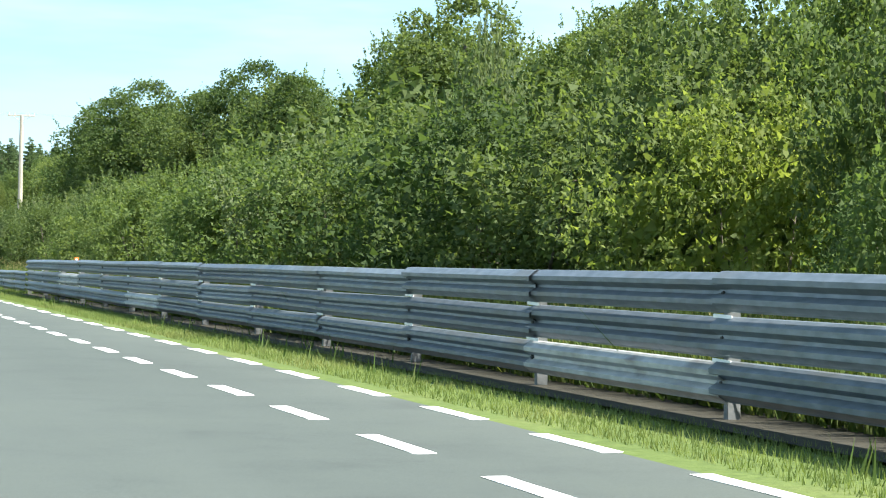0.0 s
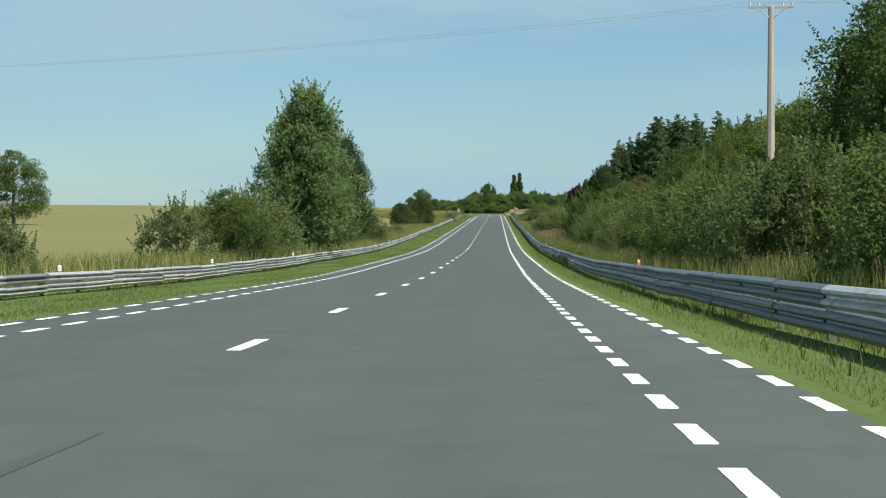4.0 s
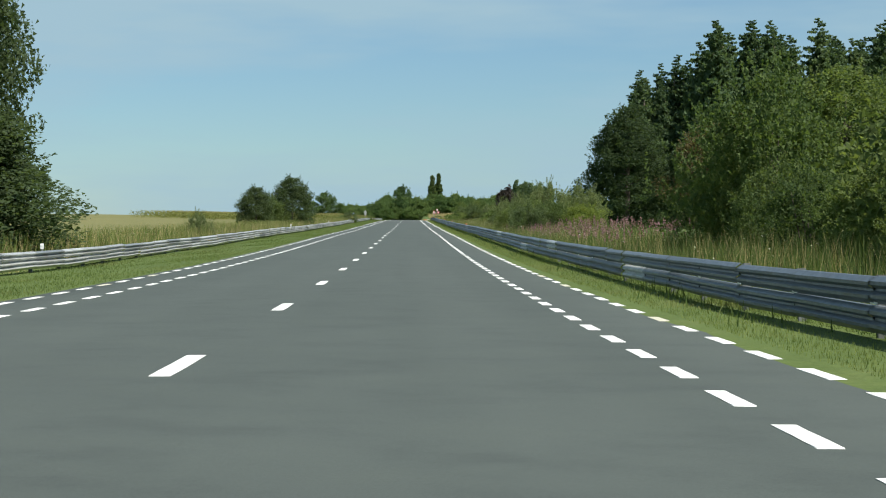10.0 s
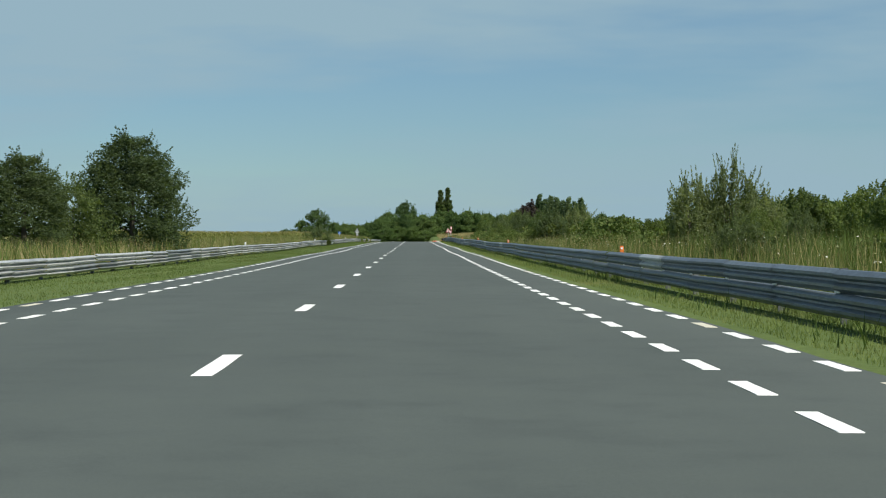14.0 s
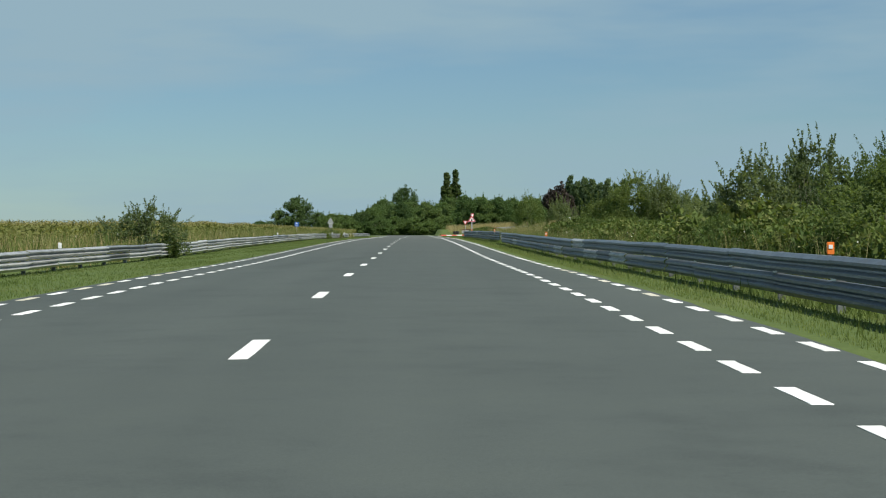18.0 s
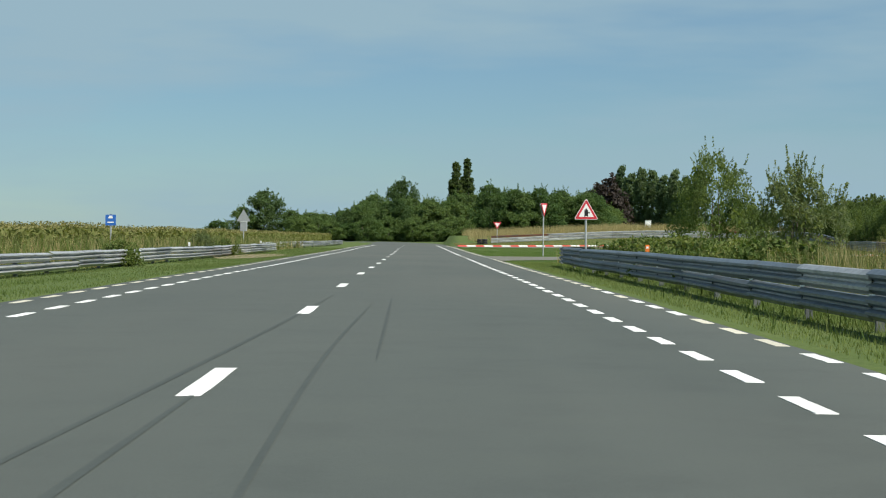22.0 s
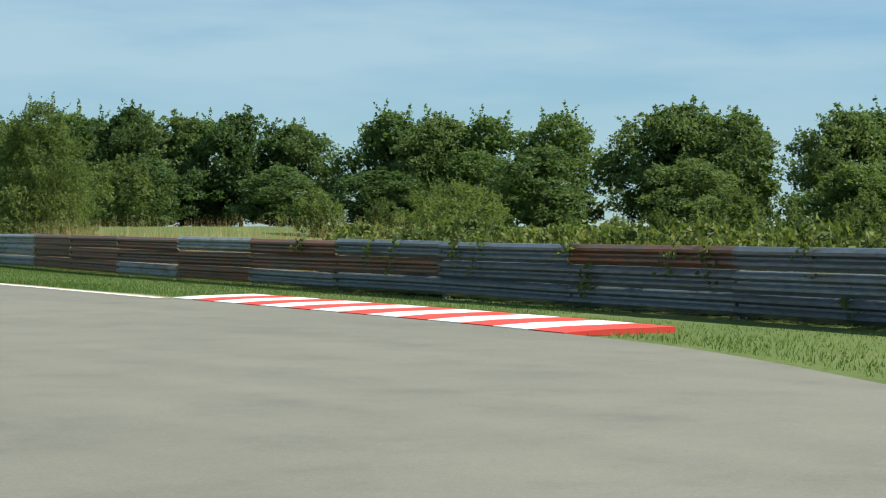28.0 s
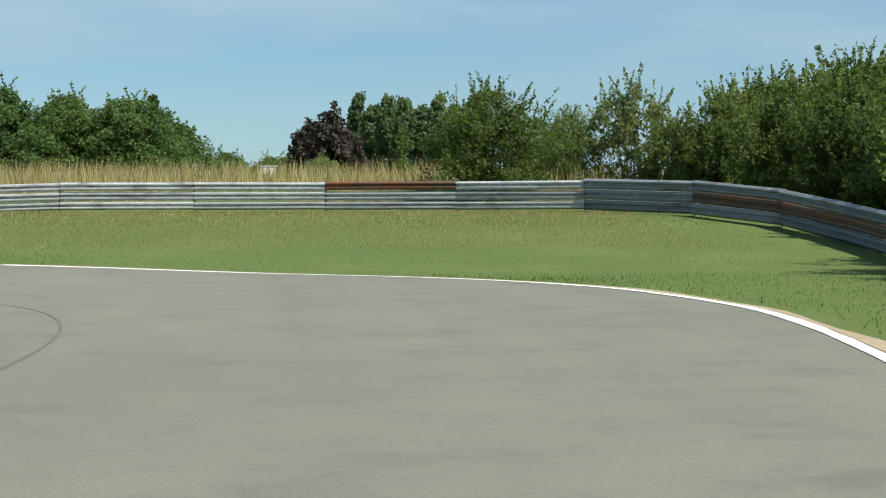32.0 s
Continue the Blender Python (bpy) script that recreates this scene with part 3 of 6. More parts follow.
def skid(pts, width, mat):
    c = smooth_line(pts, 0.6)
    n = len(c)
    a, b = [], []
    for i, p in enumerate(c):
        w = width * (0.15 + 0.85 * math.sin(math.pi * (i + 0.3) / n) ** 0.5) / 2
        q = offset_line(c, w)[i]
        a.append(q)
        b.append(p * 2 - q)
    on_road = mat == M_SKID_ROAD
    ob = mesh_object("tyre_mark", [(p.x, p.y, crown_z(p.x, p.y) + 0.0158 if on_road else ground_z(p.x, p.y) + 0.0085) for p in a + b], [(i, i + 1, n + i + 1, n + i) for i in range(n - 1)], mat)
    return tagged(ob, "faint curved tyre mark of dark rubber on asphalt", "tyre mark", "tyre marks", "structure")


skid([(34.36, 63.7), (33.95, 59.5), (33.5, 54.8), (32.8, 49.8)], 0.045, M_SKID)
skid([(31.0, 84.0), (33.0, 80.0), (33.8, 75.5), (33.75, 70.0), (33.1, 64.0)], 0.04, M_SKID)
skid([(33.9, 52.3), (33.5, 50.0), (33.1, 47.9)], 0.05, M_SKID)
skid([(32.8, 43.7), (32.42, 41.0), (32.05, 38.3)], 0.022, M_SKID)
skid([(35.74, 57.3), (35.55, 55.0), (35.27, 53.2)], 0.03, M_SKID)
skid([(33.9, 53.2), (34.6, 58.2), (35.6, 63.6)], 0.10, M_SKID)
skid([(29.0, 62.0), (31.0, 57.0), (31.6, 52.0)], 0.07, M_SKID)
skid([(6.56, -7.4), (6.36, -8.9), (5.98, -10.6)], 0.06, M_SKID)
skid([(7.02, -8.74), (7.2, -8.5), (7.35, -8.37)], 0.05, M_SKID)
skid([(-0.15, -128.0), (-0.08, -118.0), (-0.02, -108.0), (0.03, -99.0)], 0.075, M_SKID_ROAD)
skid([(-0.62, -109.0), (-0.47, -104.2), (-0.12, -91.2), (0.08, -80.0)], 0.06, M_SKID_ROAD)
skid([(-2.9, -199.5), (-2.1, -195.3), (-1.35, -190.0), (-0.62, -185.3), (0.0, -181.8), (0.9, -176.5)], 0.12, M_SKID_ROAD)
skid([(0.8, -194.5), (0.84, -192.5), (0.98, -189.5), (1.63, -185.5), (2.2, -183.0)], 0.08, M_SKID_ROAD)
skid([(-0.2, -150.0), (-0.1, -141.0), (0.05, -131.0)], 0.09, M_SKID_ROAD)
skid([(0.9, -112.0), (0.77, -105.0), (0.70, -95.5), (0.82, -84.0)], 0.045, M_SKID_ROAD)
skid([(1.16, -96.0), (1.14, -90.0), (1.1, -81.0)], 0.04, M_SKID_ROAD)
skid([(1.5, -1.2), (2.0, 0.1), (2.5, 1.4)], 0.05, M_SKID_ROAD)
for dx in (-0.08, 0.0, 0.08):
    skid([(1.65 + dx, -468.4), (1.65 + dx, -461.0)], 0.05, M_SKID_ROAD)
skid([(3.25, -468.7), (3.22, -464.9), (3.18, -461.1)], 0.05, M_SKID_ROAD)
skid([(1.71, -411.5), (1.71, -409.5)], 0.08, M_SKID_ROAD)
skid([(0.32, -652.3), (0.40, -649.5), (0.48, -646.5)], 0.12, M_SKID_ROAD)
# two short orange survey marks in the cycle lane
for x in (4.46, 5.02):
    mark = mesh_object("survey_mark", [(x - 0.10, -131.74, crown_z(x, -131.70) + 0.0145), (x + 0.10, -131.74, crown_z(x, -131.70) + 0.0145), (x + 0.10, -131.66, crown_z(x, -131.70) + 0.0145), (x - 0.10, -131.66, crown_z(x, -131.70) + 0.0145)], [(0, 1, 2, 3)], M_ORANGE)
    tagged(mark, "short orange survey mark painted across the cycle lane", "road marking", "survey marks", "structure")
# bare earth at the field entry
M_EARTH = two_scale("bare_earth", ((0.22, 0.17, 0.11), (0.33, 0.26, 0.17)), ((0.18, 0.14, 0.09), (0.36, 0.29, 0.20)), 0.7, 14, 0.95, 0.6, 0.03)
earth = [Vector((-7.2 + 1.5 * math.cos(a) + 0.25 * math.sin(3 * a), -13 + 12 * math.sin(a) + math.cos(5 * a), 0)) for a in np.linspace(0, 2 * math.pi, 40)[:-1]]
filled("earth_patch", earth, 0.02, M_EARTH, "worn patch of bare sandy earth beside the road", "ground")

# grassless ground under the tall rail, with the rail's shade put into its colour
M_SHADED_SOIL = two_scale("shade_dark_soil", ((0.028, 0.026, 0.019), (0.046, 0.042, 0.030)), ((0.022, 0.020, 0.015), (0.056, 0.050, 0.036)), 1.5, 22, 0.95, 0.7, 0.03)
shaded_soil_y = [-744.0 + 2.0 * k for k in range(48)]
tagged(strip("soil_strip", [Vector((6.62 + 0.09 * math.sin(y * 0.9) * math.cos(y * 0.37), y, 0)) for y in shaded_soil_y], [Vector((8.4, y, 0)) for y in shaded_soil_y], 0.03, M_SHADED_SOIL), "bare soil under the tall guard rail, coloured dark for the shade there", "ground", kind="structure")

# ---- guard rails ----
W_PROFILE = ((0.0, 0.012), (0.016, 0.022), (0.060, 0.083), (0.098, 0.085), (0.138, 0.018), (0.166, 0.016), (0.206, 0.083), (0.246, 0.085), (0.288, 0.026), (0.300, 0.010), (0.304, -0.030))


SHARP_PROFILE = ((0.0, 0.0), (0.014, 0.014), (0.082, 0.108), (0.092, 0.110), (0.148, 0.008), (0.160, 0.008), (0.228, 0.108), (0.238, 0.110), (0.292, 0.014), (0.302, 0.004), (0.304, -0.030))


def beam_mesh(name, mat, length=4.06, squat=1.0, profile=W_PROFILE):
    vs = []
    W_SHAPE = [(z * squat, d) for z, d in profile]
    for y in (-length / 2, length / 2):
        vs += [(-d, y, z) for z, d in W_SHAPE] + [(-d + 0.006, y, z) for z, d in W_SHAPE]
    n = len(profile)
    fs = []
    for j in range(n - 1):
        fs.append((j, j + 1, 2 * n + j + 1, 2 * n + j))
        fs.append((n + j + 1, n + j, 3 * n + j, 3 * n + j + 1))
    fs += [(n - 1, 2 * n - 1, 4 * n - 1, 3 * n - 1), (n, 0, 2 * n, 3 * n)]
    me = bpy.data.meshes.new(name)
    me.from_pydata(vs, [], fs)
    me.materials.append(mat)
    me.update()
    return me


def post_mesh(name, h, mat):
    bm = bmesh.new()
    box(bm, 0.10, 0.008, h + 0.5, (0, -0.03, h / 2 - 0.25))
    box(bm, 0.008, 0.06, h + 0.5, (-0.05, 0, h / 2 - 0.25))
    box(bm, 0.008, 0.06, h + 0.5, (0.05, 0, h / 2 - 0.25))
    me = bpy.data.meshes.new(name)
    bm.to_mesh(me)
    bm.free()
    me.materials.append(mat)
    return me


def bolt_mesh():
    bm = bmesh.new()
    rod(bm, 0.035, 0.026, (-0.004, 0, 0.155), (-0.03, 0, 0.155), 8)
    me = bpy.data.meshes.new("bolt")
    bm.to_mesh(me)
    bm.free()
    me.materials.append(M_TYRE)
    return me


B_STEEL, B_SHADED, B_RUST, B_AGED = (beam_mesh("beam", m) for m in (M_STEEL, M_SHADED, M_RUST, M_AGED))
S_STEEL, S_SHADED, S_RUST = (beam_mesh("beam", m, 4.06, 0.84) for m in (M_STEEL, M_SHADED, M_RUST))
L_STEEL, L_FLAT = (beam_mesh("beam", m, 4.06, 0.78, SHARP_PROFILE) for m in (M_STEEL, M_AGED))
P_TALL, P_LOW, P_SHORT = (post_mesh("post", h, M_SHADED_POST) for h in (0.98, 0.72, 0.56))
BOLTS = bolt_mesh()


# small white bar that stands for sunlight showing through between two tiers
def light_gap_mesh():
    bm = bmesh.new()
    box(bm, 0.012, 0.30, 0.03, (-0.022, 0, -0.006), None, 0.003)
    me = bpy.data.meshes.new("splice_plate")
    bm.to_mesh(me)
    bm.free()
    me.materials.append(M_SIGNWHITE)
    return me


LIGHT_GAP = light_gap_mesh()


def guard_rail(label, line, tiers, base, pitch, mesh_of, seed, face=1, bolts=False, light_gaps=False, wear=1.0, post=None):
    """Steel beams on posts along a line; the road lies to its left when face is 1."""
    thing = tagged(empty("guard_rail"), label, "guard rail", "steel guard rails")
    rnd = random.Random(seed)
    pts = resampled(line, max(2, int(round(sum((b - a).length for a, b in zip(line, line[1:])) / 4.0)) + 1))
    lean = 0.0
    for k, (a, b) in enumerate(zip(pts, pts[1:])):
        za, zb = ground_z(a.x, a.y), ground_z(b.x, b.y)
        mid = (a + b) / 2
        d = Vector((b.x - a.x, b.y - a.y, zb - za))
        yaw = math.atan2(-d.x, d.y)
        slope = math.atan2(d.z, math.hypot(d.x, d.y))
        turn = Matrix.Rotation(yaw + (0 if face > 0 else math.pi), 4, "Z") @ Matrix.Rotation(slope if face > 0 else -slope, 4, "X")
        lean = lean * 0.7 + wear * rnd.uniform(-0.012, 0.012)
        for t in range(tiers):
            at = Vector((mid.x, mid.y, (za + zb) / 2 + base + t * pitch + lean + wear * rnd.uniform(-0.008, 0.008)))
            me = mesh_of(k, t, mid, rnd)
            m = Matrix.Translation(at) @ turn @ Matrix.Translation((rnd.uniform(-0.012, 0.012), 0, 0)) @ Matrix.Rotation(wear * rnd.uniform(-0.004, 0.004), 4, "X") @ Matrix.Rotation(wear * rnd.uniform(-0.04, 0.04), 4, "Y")
            shared("beam", me, thing, m)
        side = Matrix.Rotation(yaw + (0 if face > 0 else math.pi), 4, "Z")
        shared("post", post or (P_TALL if tiers == 3 else P_LOW), thing, Matrix.Translation((a.x, a.y, za)) @ side @ Matrix.Translation((0.075, 0, 0)) @ Matrix.Rotation(rnd.uniform(-0.03, 0.03), 4, "Y"))
        # white bars at the joints imitate daylight leaking between the tiers
        if light_gaps:
            for t in range(1, tiers):
                shared("splice_plate", LIGHT_GAP, thing, Matrix.Translation((a.x, a.y, za + base + t * pitch)) @ side)
        if bolts:
            for t in range(tiers):
                shared("bolt", BOLTS, thing, Matrix.Translation((a.x, a.y, za + base + t * pitch)) @ side)
    return thing


def straight(x, y0, y1, wob=0.05):
    n = max(2, int(abs(y1 - y0) / 4))
    return [Vector((x + wob * math.sin(k * 0.8) * math.cos(k * 0.23), y0 + (y1 - y0) * k / n, 0)) for k in range(n + 1)]


def swept_beam(name, line, z, mat, thing):
    """A beam bent along a short curved line, its face to the left of the line."""
    n = len(W_PROFILE)
    vs = []
    for i, p in enumerate(line):
        q = line[min(i + 1, len(line) - 1)] - line[max(i - 1, 0)]
        left = Vector((-q.y, q.x, 0)).normalized()
        vs += [(p.x + left.x * d, p.y + left.y * d, ground_z(p.x, p.y) + z + h) for h, d in W_PROFILE]
        vs += [(p.x + left.x * (d - 0.008), p.y + left.y * (d - 0.008), ground_z(p.x, p.y) + z + h) for h, d in W_PROFILE]
    fs = []
    for i in range(len(line) - 1):
        a, b = i * 2 * n, (i + 1) * 2 * n
        for j in range(n - 1):
            fs += [(a + j, a + j + 1, b + j + 1, b + j), (a + n + j + 1, a + n + j, b + n + j, b + n + j + 1)]
        fs += [(a + n - 1, a + 2 * n - 1, b + 2 * n - 1, b + n - 1), (a + n, a, b, b + n)]
    for a in (0, (len(line) - 1) * 2 * n):
        fs += [(a + j, a + j + 1, a + n + j + 1, a + n + j) for j in range(n - 1)]
    return mesh_object(name, vs, fs, mat, thing)


# right-hand beams face away from the sun and mostly take the shade-toned steel
mix_right = lambda k, t, p, r: B_SHADED if r.random() < 0.94 else B_STEEL
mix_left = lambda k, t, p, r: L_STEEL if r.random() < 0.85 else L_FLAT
guard_rail("three-tier steel guard rail toned blue-grey for shade, tall section beside shrubs", straight(7.05, -744.4, -650.3), 3, 0.14, 0.332, mix_right, 1, 1, True, True)
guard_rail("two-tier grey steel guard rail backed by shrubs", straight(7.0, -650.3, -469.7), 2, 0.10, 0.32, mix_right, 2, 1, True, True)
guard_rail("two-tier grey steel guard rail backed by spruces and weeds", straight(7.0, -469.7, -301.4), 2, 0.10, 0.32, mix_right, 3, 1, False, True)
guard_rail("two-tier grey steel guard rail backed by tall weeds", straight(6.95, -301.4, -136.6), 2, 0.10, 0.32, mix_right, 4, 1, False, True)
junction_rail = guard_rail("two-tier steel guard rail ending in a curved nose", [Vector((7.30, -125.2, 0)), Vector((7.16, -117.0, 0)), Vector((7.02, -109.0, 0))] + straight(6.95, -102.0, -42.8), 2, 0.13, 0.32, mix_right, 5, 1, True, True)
nose = smooth_line([(6.95, -42.8), (6.99, -41.9), (7.2, -41.1), (7.55, -40.7), (7.95, -40.75), (8.25, -41.05)], 0.12)
for z in (0.13, 0.45):
    swept_beam("end_beam", nose, z, M_SHADED, junction_rail)
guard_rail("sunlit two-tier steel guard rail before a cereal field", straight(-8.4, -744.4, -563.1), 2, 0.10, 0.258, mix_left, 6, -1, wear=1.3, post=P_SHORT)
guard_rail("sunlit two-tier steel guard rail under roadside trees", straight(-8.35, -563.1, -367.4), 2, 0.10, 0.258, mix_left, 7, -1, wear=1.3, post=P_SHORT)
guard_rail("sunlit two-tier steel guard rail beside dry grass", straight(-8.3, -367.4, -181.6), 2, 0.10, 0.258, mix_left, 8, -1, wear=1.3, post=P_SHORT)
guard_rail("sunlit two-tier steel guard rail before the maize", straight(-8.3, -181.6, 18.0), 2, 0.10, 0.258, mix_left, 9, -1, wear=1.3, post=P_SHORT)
guard_rail("set-back two-tier steel guard rail before the maize", smooth_line([(-9.9, 24), (-9.4, 50), (-8.2, 84), (-8.0, 130)], 3), 2, 0.10, 0.258, mix_left, 10, -1, wear=1.3, post=P_SHORT)


def loop_beam(k, t, p, r):
    if 33.0 < p.y < 52.0 and p.x > 37:
        return B_RUST if r.random() < 0.8 else B_AGED
    if p.y < 33.0:
        return B_SHADED if r.random() < 0.8 else B_RUST
    return B_RUST if r.random() < 0.12 else B_SHADED if r.random() < 0.4 else B_AGED


loop_rail = smooth_line([(33.0, 4.0), (36.2, 14.0), (37.9, 24.0), (39.3, 34.0), (41.1, 47.0), (43.4, 58.0), (45.7, 72.0), (47.9, 87.0), (49.3, 97.0), (48.6, 105.5), (45.0, 111.0),
                         (40.0, 113.6), (33.0, 115.3), (24.0, 115.0), (15.0, 112.5), (10.4, 109.5)], 3)
half = len(loop_rail) * 11 // 20
corner = min(range(len(loop_rail)), key=lambda k: (loop_rail[k] - Vector((45.0, 111.0, 0))).length)
guard_rail("three-tier steel guard rail round the hairpin, partly rusted brown", loop_rail[:corner + 1], 3, 0.05, 0.31, loop_beam, 11, 1, True)
guard_rail("three-tier weathered steel guard rail behind the loop", loop_rail[corner:], 3, 0.06, 0.295, lambda k, t, p, r: S_STEEL if r.random() < 0.9 else S_RUST if t > 0 else S_SHADED, 12, 1, True)

# ---- plants ----
def leaves_mesh(name, centres, sizes, mat, seed, up=0.3, long=1.5, sides=4):
    """One small pointed leaf-clump face at each centre."""
    rng = np.random.default_rng(seed)
    n = len(centres)
    nrm = rng.normal(size=(n, 3)) + np.array([0, 0, up])
    nrm /= np.linalg.norm(nrm, axis=1)[:, None]
    ref = rng.normal(size=(n, 3))
    a = np.cross(nrm, ref)
    a /= np.linalg.norm(a, axis=1)[:, None] + 1e-9
    b = np.cross(nrm, a)
    s = np.asarray(sizes)[:, None] * 0.5
    fold = nrm * s * 0.25
    corners = [centres - a * s * long, centres + b * s + fold, centres + a * s * long, centres - b * s + fold]
    if sides == 3:
        corners = [centres - a * s * long, centres + a * s * long * 0.6 + b * s * 1.15, centres + a * s * long * 0.6 - b * s * 1.15]
    v = np.stack(corners, 1).reshape(-1, 3)
    me = bpy.data.meshes.new(name)
    me.vertices.add(sides * n)
    me.vertices.foreach_set("co", v.ravel())
    me.loops.add(sides * n)
    me.loops.foreach_set("vertex_index", np.arange(sides * n, dtype=np.int32))
    me.polygons.add(n)
    me.polygons.foreach_set("loop_start", np.arange(0, sides * n, sides, dtype=np.int32))
    me.polygons.foreach_set("loop_total", np.full(n, sides, dtype=np.int32))
    me.materials.append(mat)
    me.update(calc_edges=True)
    return me


def clumped(rng, clumps, per, r_of):
    """Points on the skins of many small clumps."""
    pts = []
    for c, r in clumps:
        k = max(6, int(per * r_of(r)))
        d = rng.normal(size=(k, 3))
        d /= np.linalg.norm(d, axis=1)[:, None]
        rad = r * rng.uniform(0.35, 1.0, size=(k, 1)) ** 0.5
        pts.append(np.array(c) + d * rad * np.array([1, 1, 0.8]))
    return np.concatenate(pts)


def stem_mesh(name, h, r, limbs, mat, seed, spread=0.5, base=0.0, low=0.25):
    rnd = random.Random(seed)
    bm = bmesh.new()
    bend = (rnd.uniform(-0.04, 0.04) * h, rnd.uniform(-0.04, 0.04) * h)
    rod(bm, r, r * 0.72, (0, 0, -0.3), (bend[0] * 0.4, bend[1] * 0.4, h * 0.4), 8)
    rod(bm, r * 0.72, r * 0.25, (bend[0] * 0.4, bend[1] * 0.4, h * 0.4), (bend[0], bend[1], h * 0.9), 7)
    for k in range(limbs):
        z = h * (low + (0.85 - low) * (k + rnd.random()) / limbs)
        a = rnd.uniform(0, 6.283)
        ln = spread * h * (1.05 - z / h) * rnd.uniform(0.5, 0.9)
        q = (math.cos(a) * ln, math.sin(a) * ln, z + ln * rnd.uniform(0.35, 0.8))
        rod(bm, r * 0.32, r * 0.08, (bend[0] * z / h * 0.9, bend[1] * z / h * 0.9, z), q, 5)
    me = bpy.data.meshes.new(name)
    bm.to_mesh(me)
    bm.free()
    me.materials.append(mat)
    return me


def plant(kind, label, category, leaf, seed, h, profile, clumps, clump_r, per, leaf_size, stems=1, limbs=9, trunk_r=0.15, foot=0.15, ragged=0.16, spread=0.45, long=1.5, shoots=0, shoot=0.6, sides=4):
    """A plant of height h whose crown radius at height share u is profile(u); build one at the side, to be copied."""
    rng = np.random.default_rng(seed)
    cl = []
    lobes = rng.uniform(0, 6.283, 4)
    for _ in range(clumps):
        u = foot + (1 - foot) * rng.random() ** 0.9
        a = rng.uniform(0, 6.283)
        lobe = 1 + ragged * (math.sin(2 * a + lobes[0] + 3 * u) + 0.7 * math.sin(3 * a + lobes[1] - 4 * u) + 0.6 * math.sin(5 * a + lobes[2] + 9 * u))
        R = profile(u) * lobe
        rad = R * math.sqrt(rng.uniform(0.25, 1.0))
        cl.append(((rad * math.cos(a), rad * math.sin(a), u * h * 0.97), clump_r * rng.uniform(0.55, 1.3) * (0.6 if u > 0.85 else 1), rad / R < 0.68 and u < 0.85))
    core = clumped(rng, [c[:2] for c in cl if c[2]], per * 0.5, lambda r: (r / clump_r) ** 1.5)
    pts = clumped(rng, [c[:2] for c in cl if not c[2]], per, lambda r: (r / clump_r) ** 1.5)
    pts, core = pts[pts[:, 2] > 0.03], core[core[:, 2] > 0.03]
    # loose twigs beyond the outline
    k = len(pts) // 18
    tw = pts[rng.integers(0, len(pts), k)]
    tw = tw + rng.normal(size=(k, 3)) * clump_r * 0.16 + np.array([0, 0, clump_r * 0.16])
    pts = np.concatenate([pts, tw])
    # upright leafy shoots that stand out of the crown
    for _ in range(shoots):
        c, r, _ = cl[rng.integers(0, len(cl))]
        out = np.array([c[0], c[1], 0.0]) / (math.hypot(c[0], c[1]) + 0.3)
        way = out * rng.uniform(0.1, 0.75) + np.array([0, 0, 1.0]) + rng.normal(size=3) * 0.25
        way /= np.linalg.norm(way)
        ln = shoot * rng.uniform(0.5, 1.3)
        k = int(9 + 9 * ln / leaf_size / 6)
        u = np.linspace(0, 1, k)[:, None]
        pts = np.concatenate([pts, np.array(c) + way * (r * 0.6 + ln * u) + rng.normal(size=(k, 3)) * leaf_size * 0.75 * (1.15 - u)])
    sizes = np.concatenate([leaf_size * rng.uniform(0.55, 1.3, len(pts)), leaf_size * rng.uniform(1.3, 2.2, len(core))])
    pts = np.concatenate([pts, core])
    thing = tagged(empty(kind), label, category)
    crown = new("crown" if stems == 1 else "foliage", leaves_mesh(kind + "_crown", pts, sizes, leaf, seed, 0.35, long, sides))
    crown.parent = thing
    for s in range(stems):
        t = new("trunk" if stems == 1 else "stem", stem_mesh(kind + "_trunk", h * (0.92 if stems == 1 else rng.uniform(0.6, 0.9)), trunk_r, limbs if stems == 1 else 4, M_BARK, seed + s, spread, 0, 0.2))
        t.parent = thing
        if stems > 1:
            t.matrix_local = pose(float(rng.uniform(-0.3, 0.3)), float(rng.uniform(-0.3, 0.3)), 0, float(rng.uniform(-14, 14)), float(rng.uniform(-14, 14)), 0)
    return thing


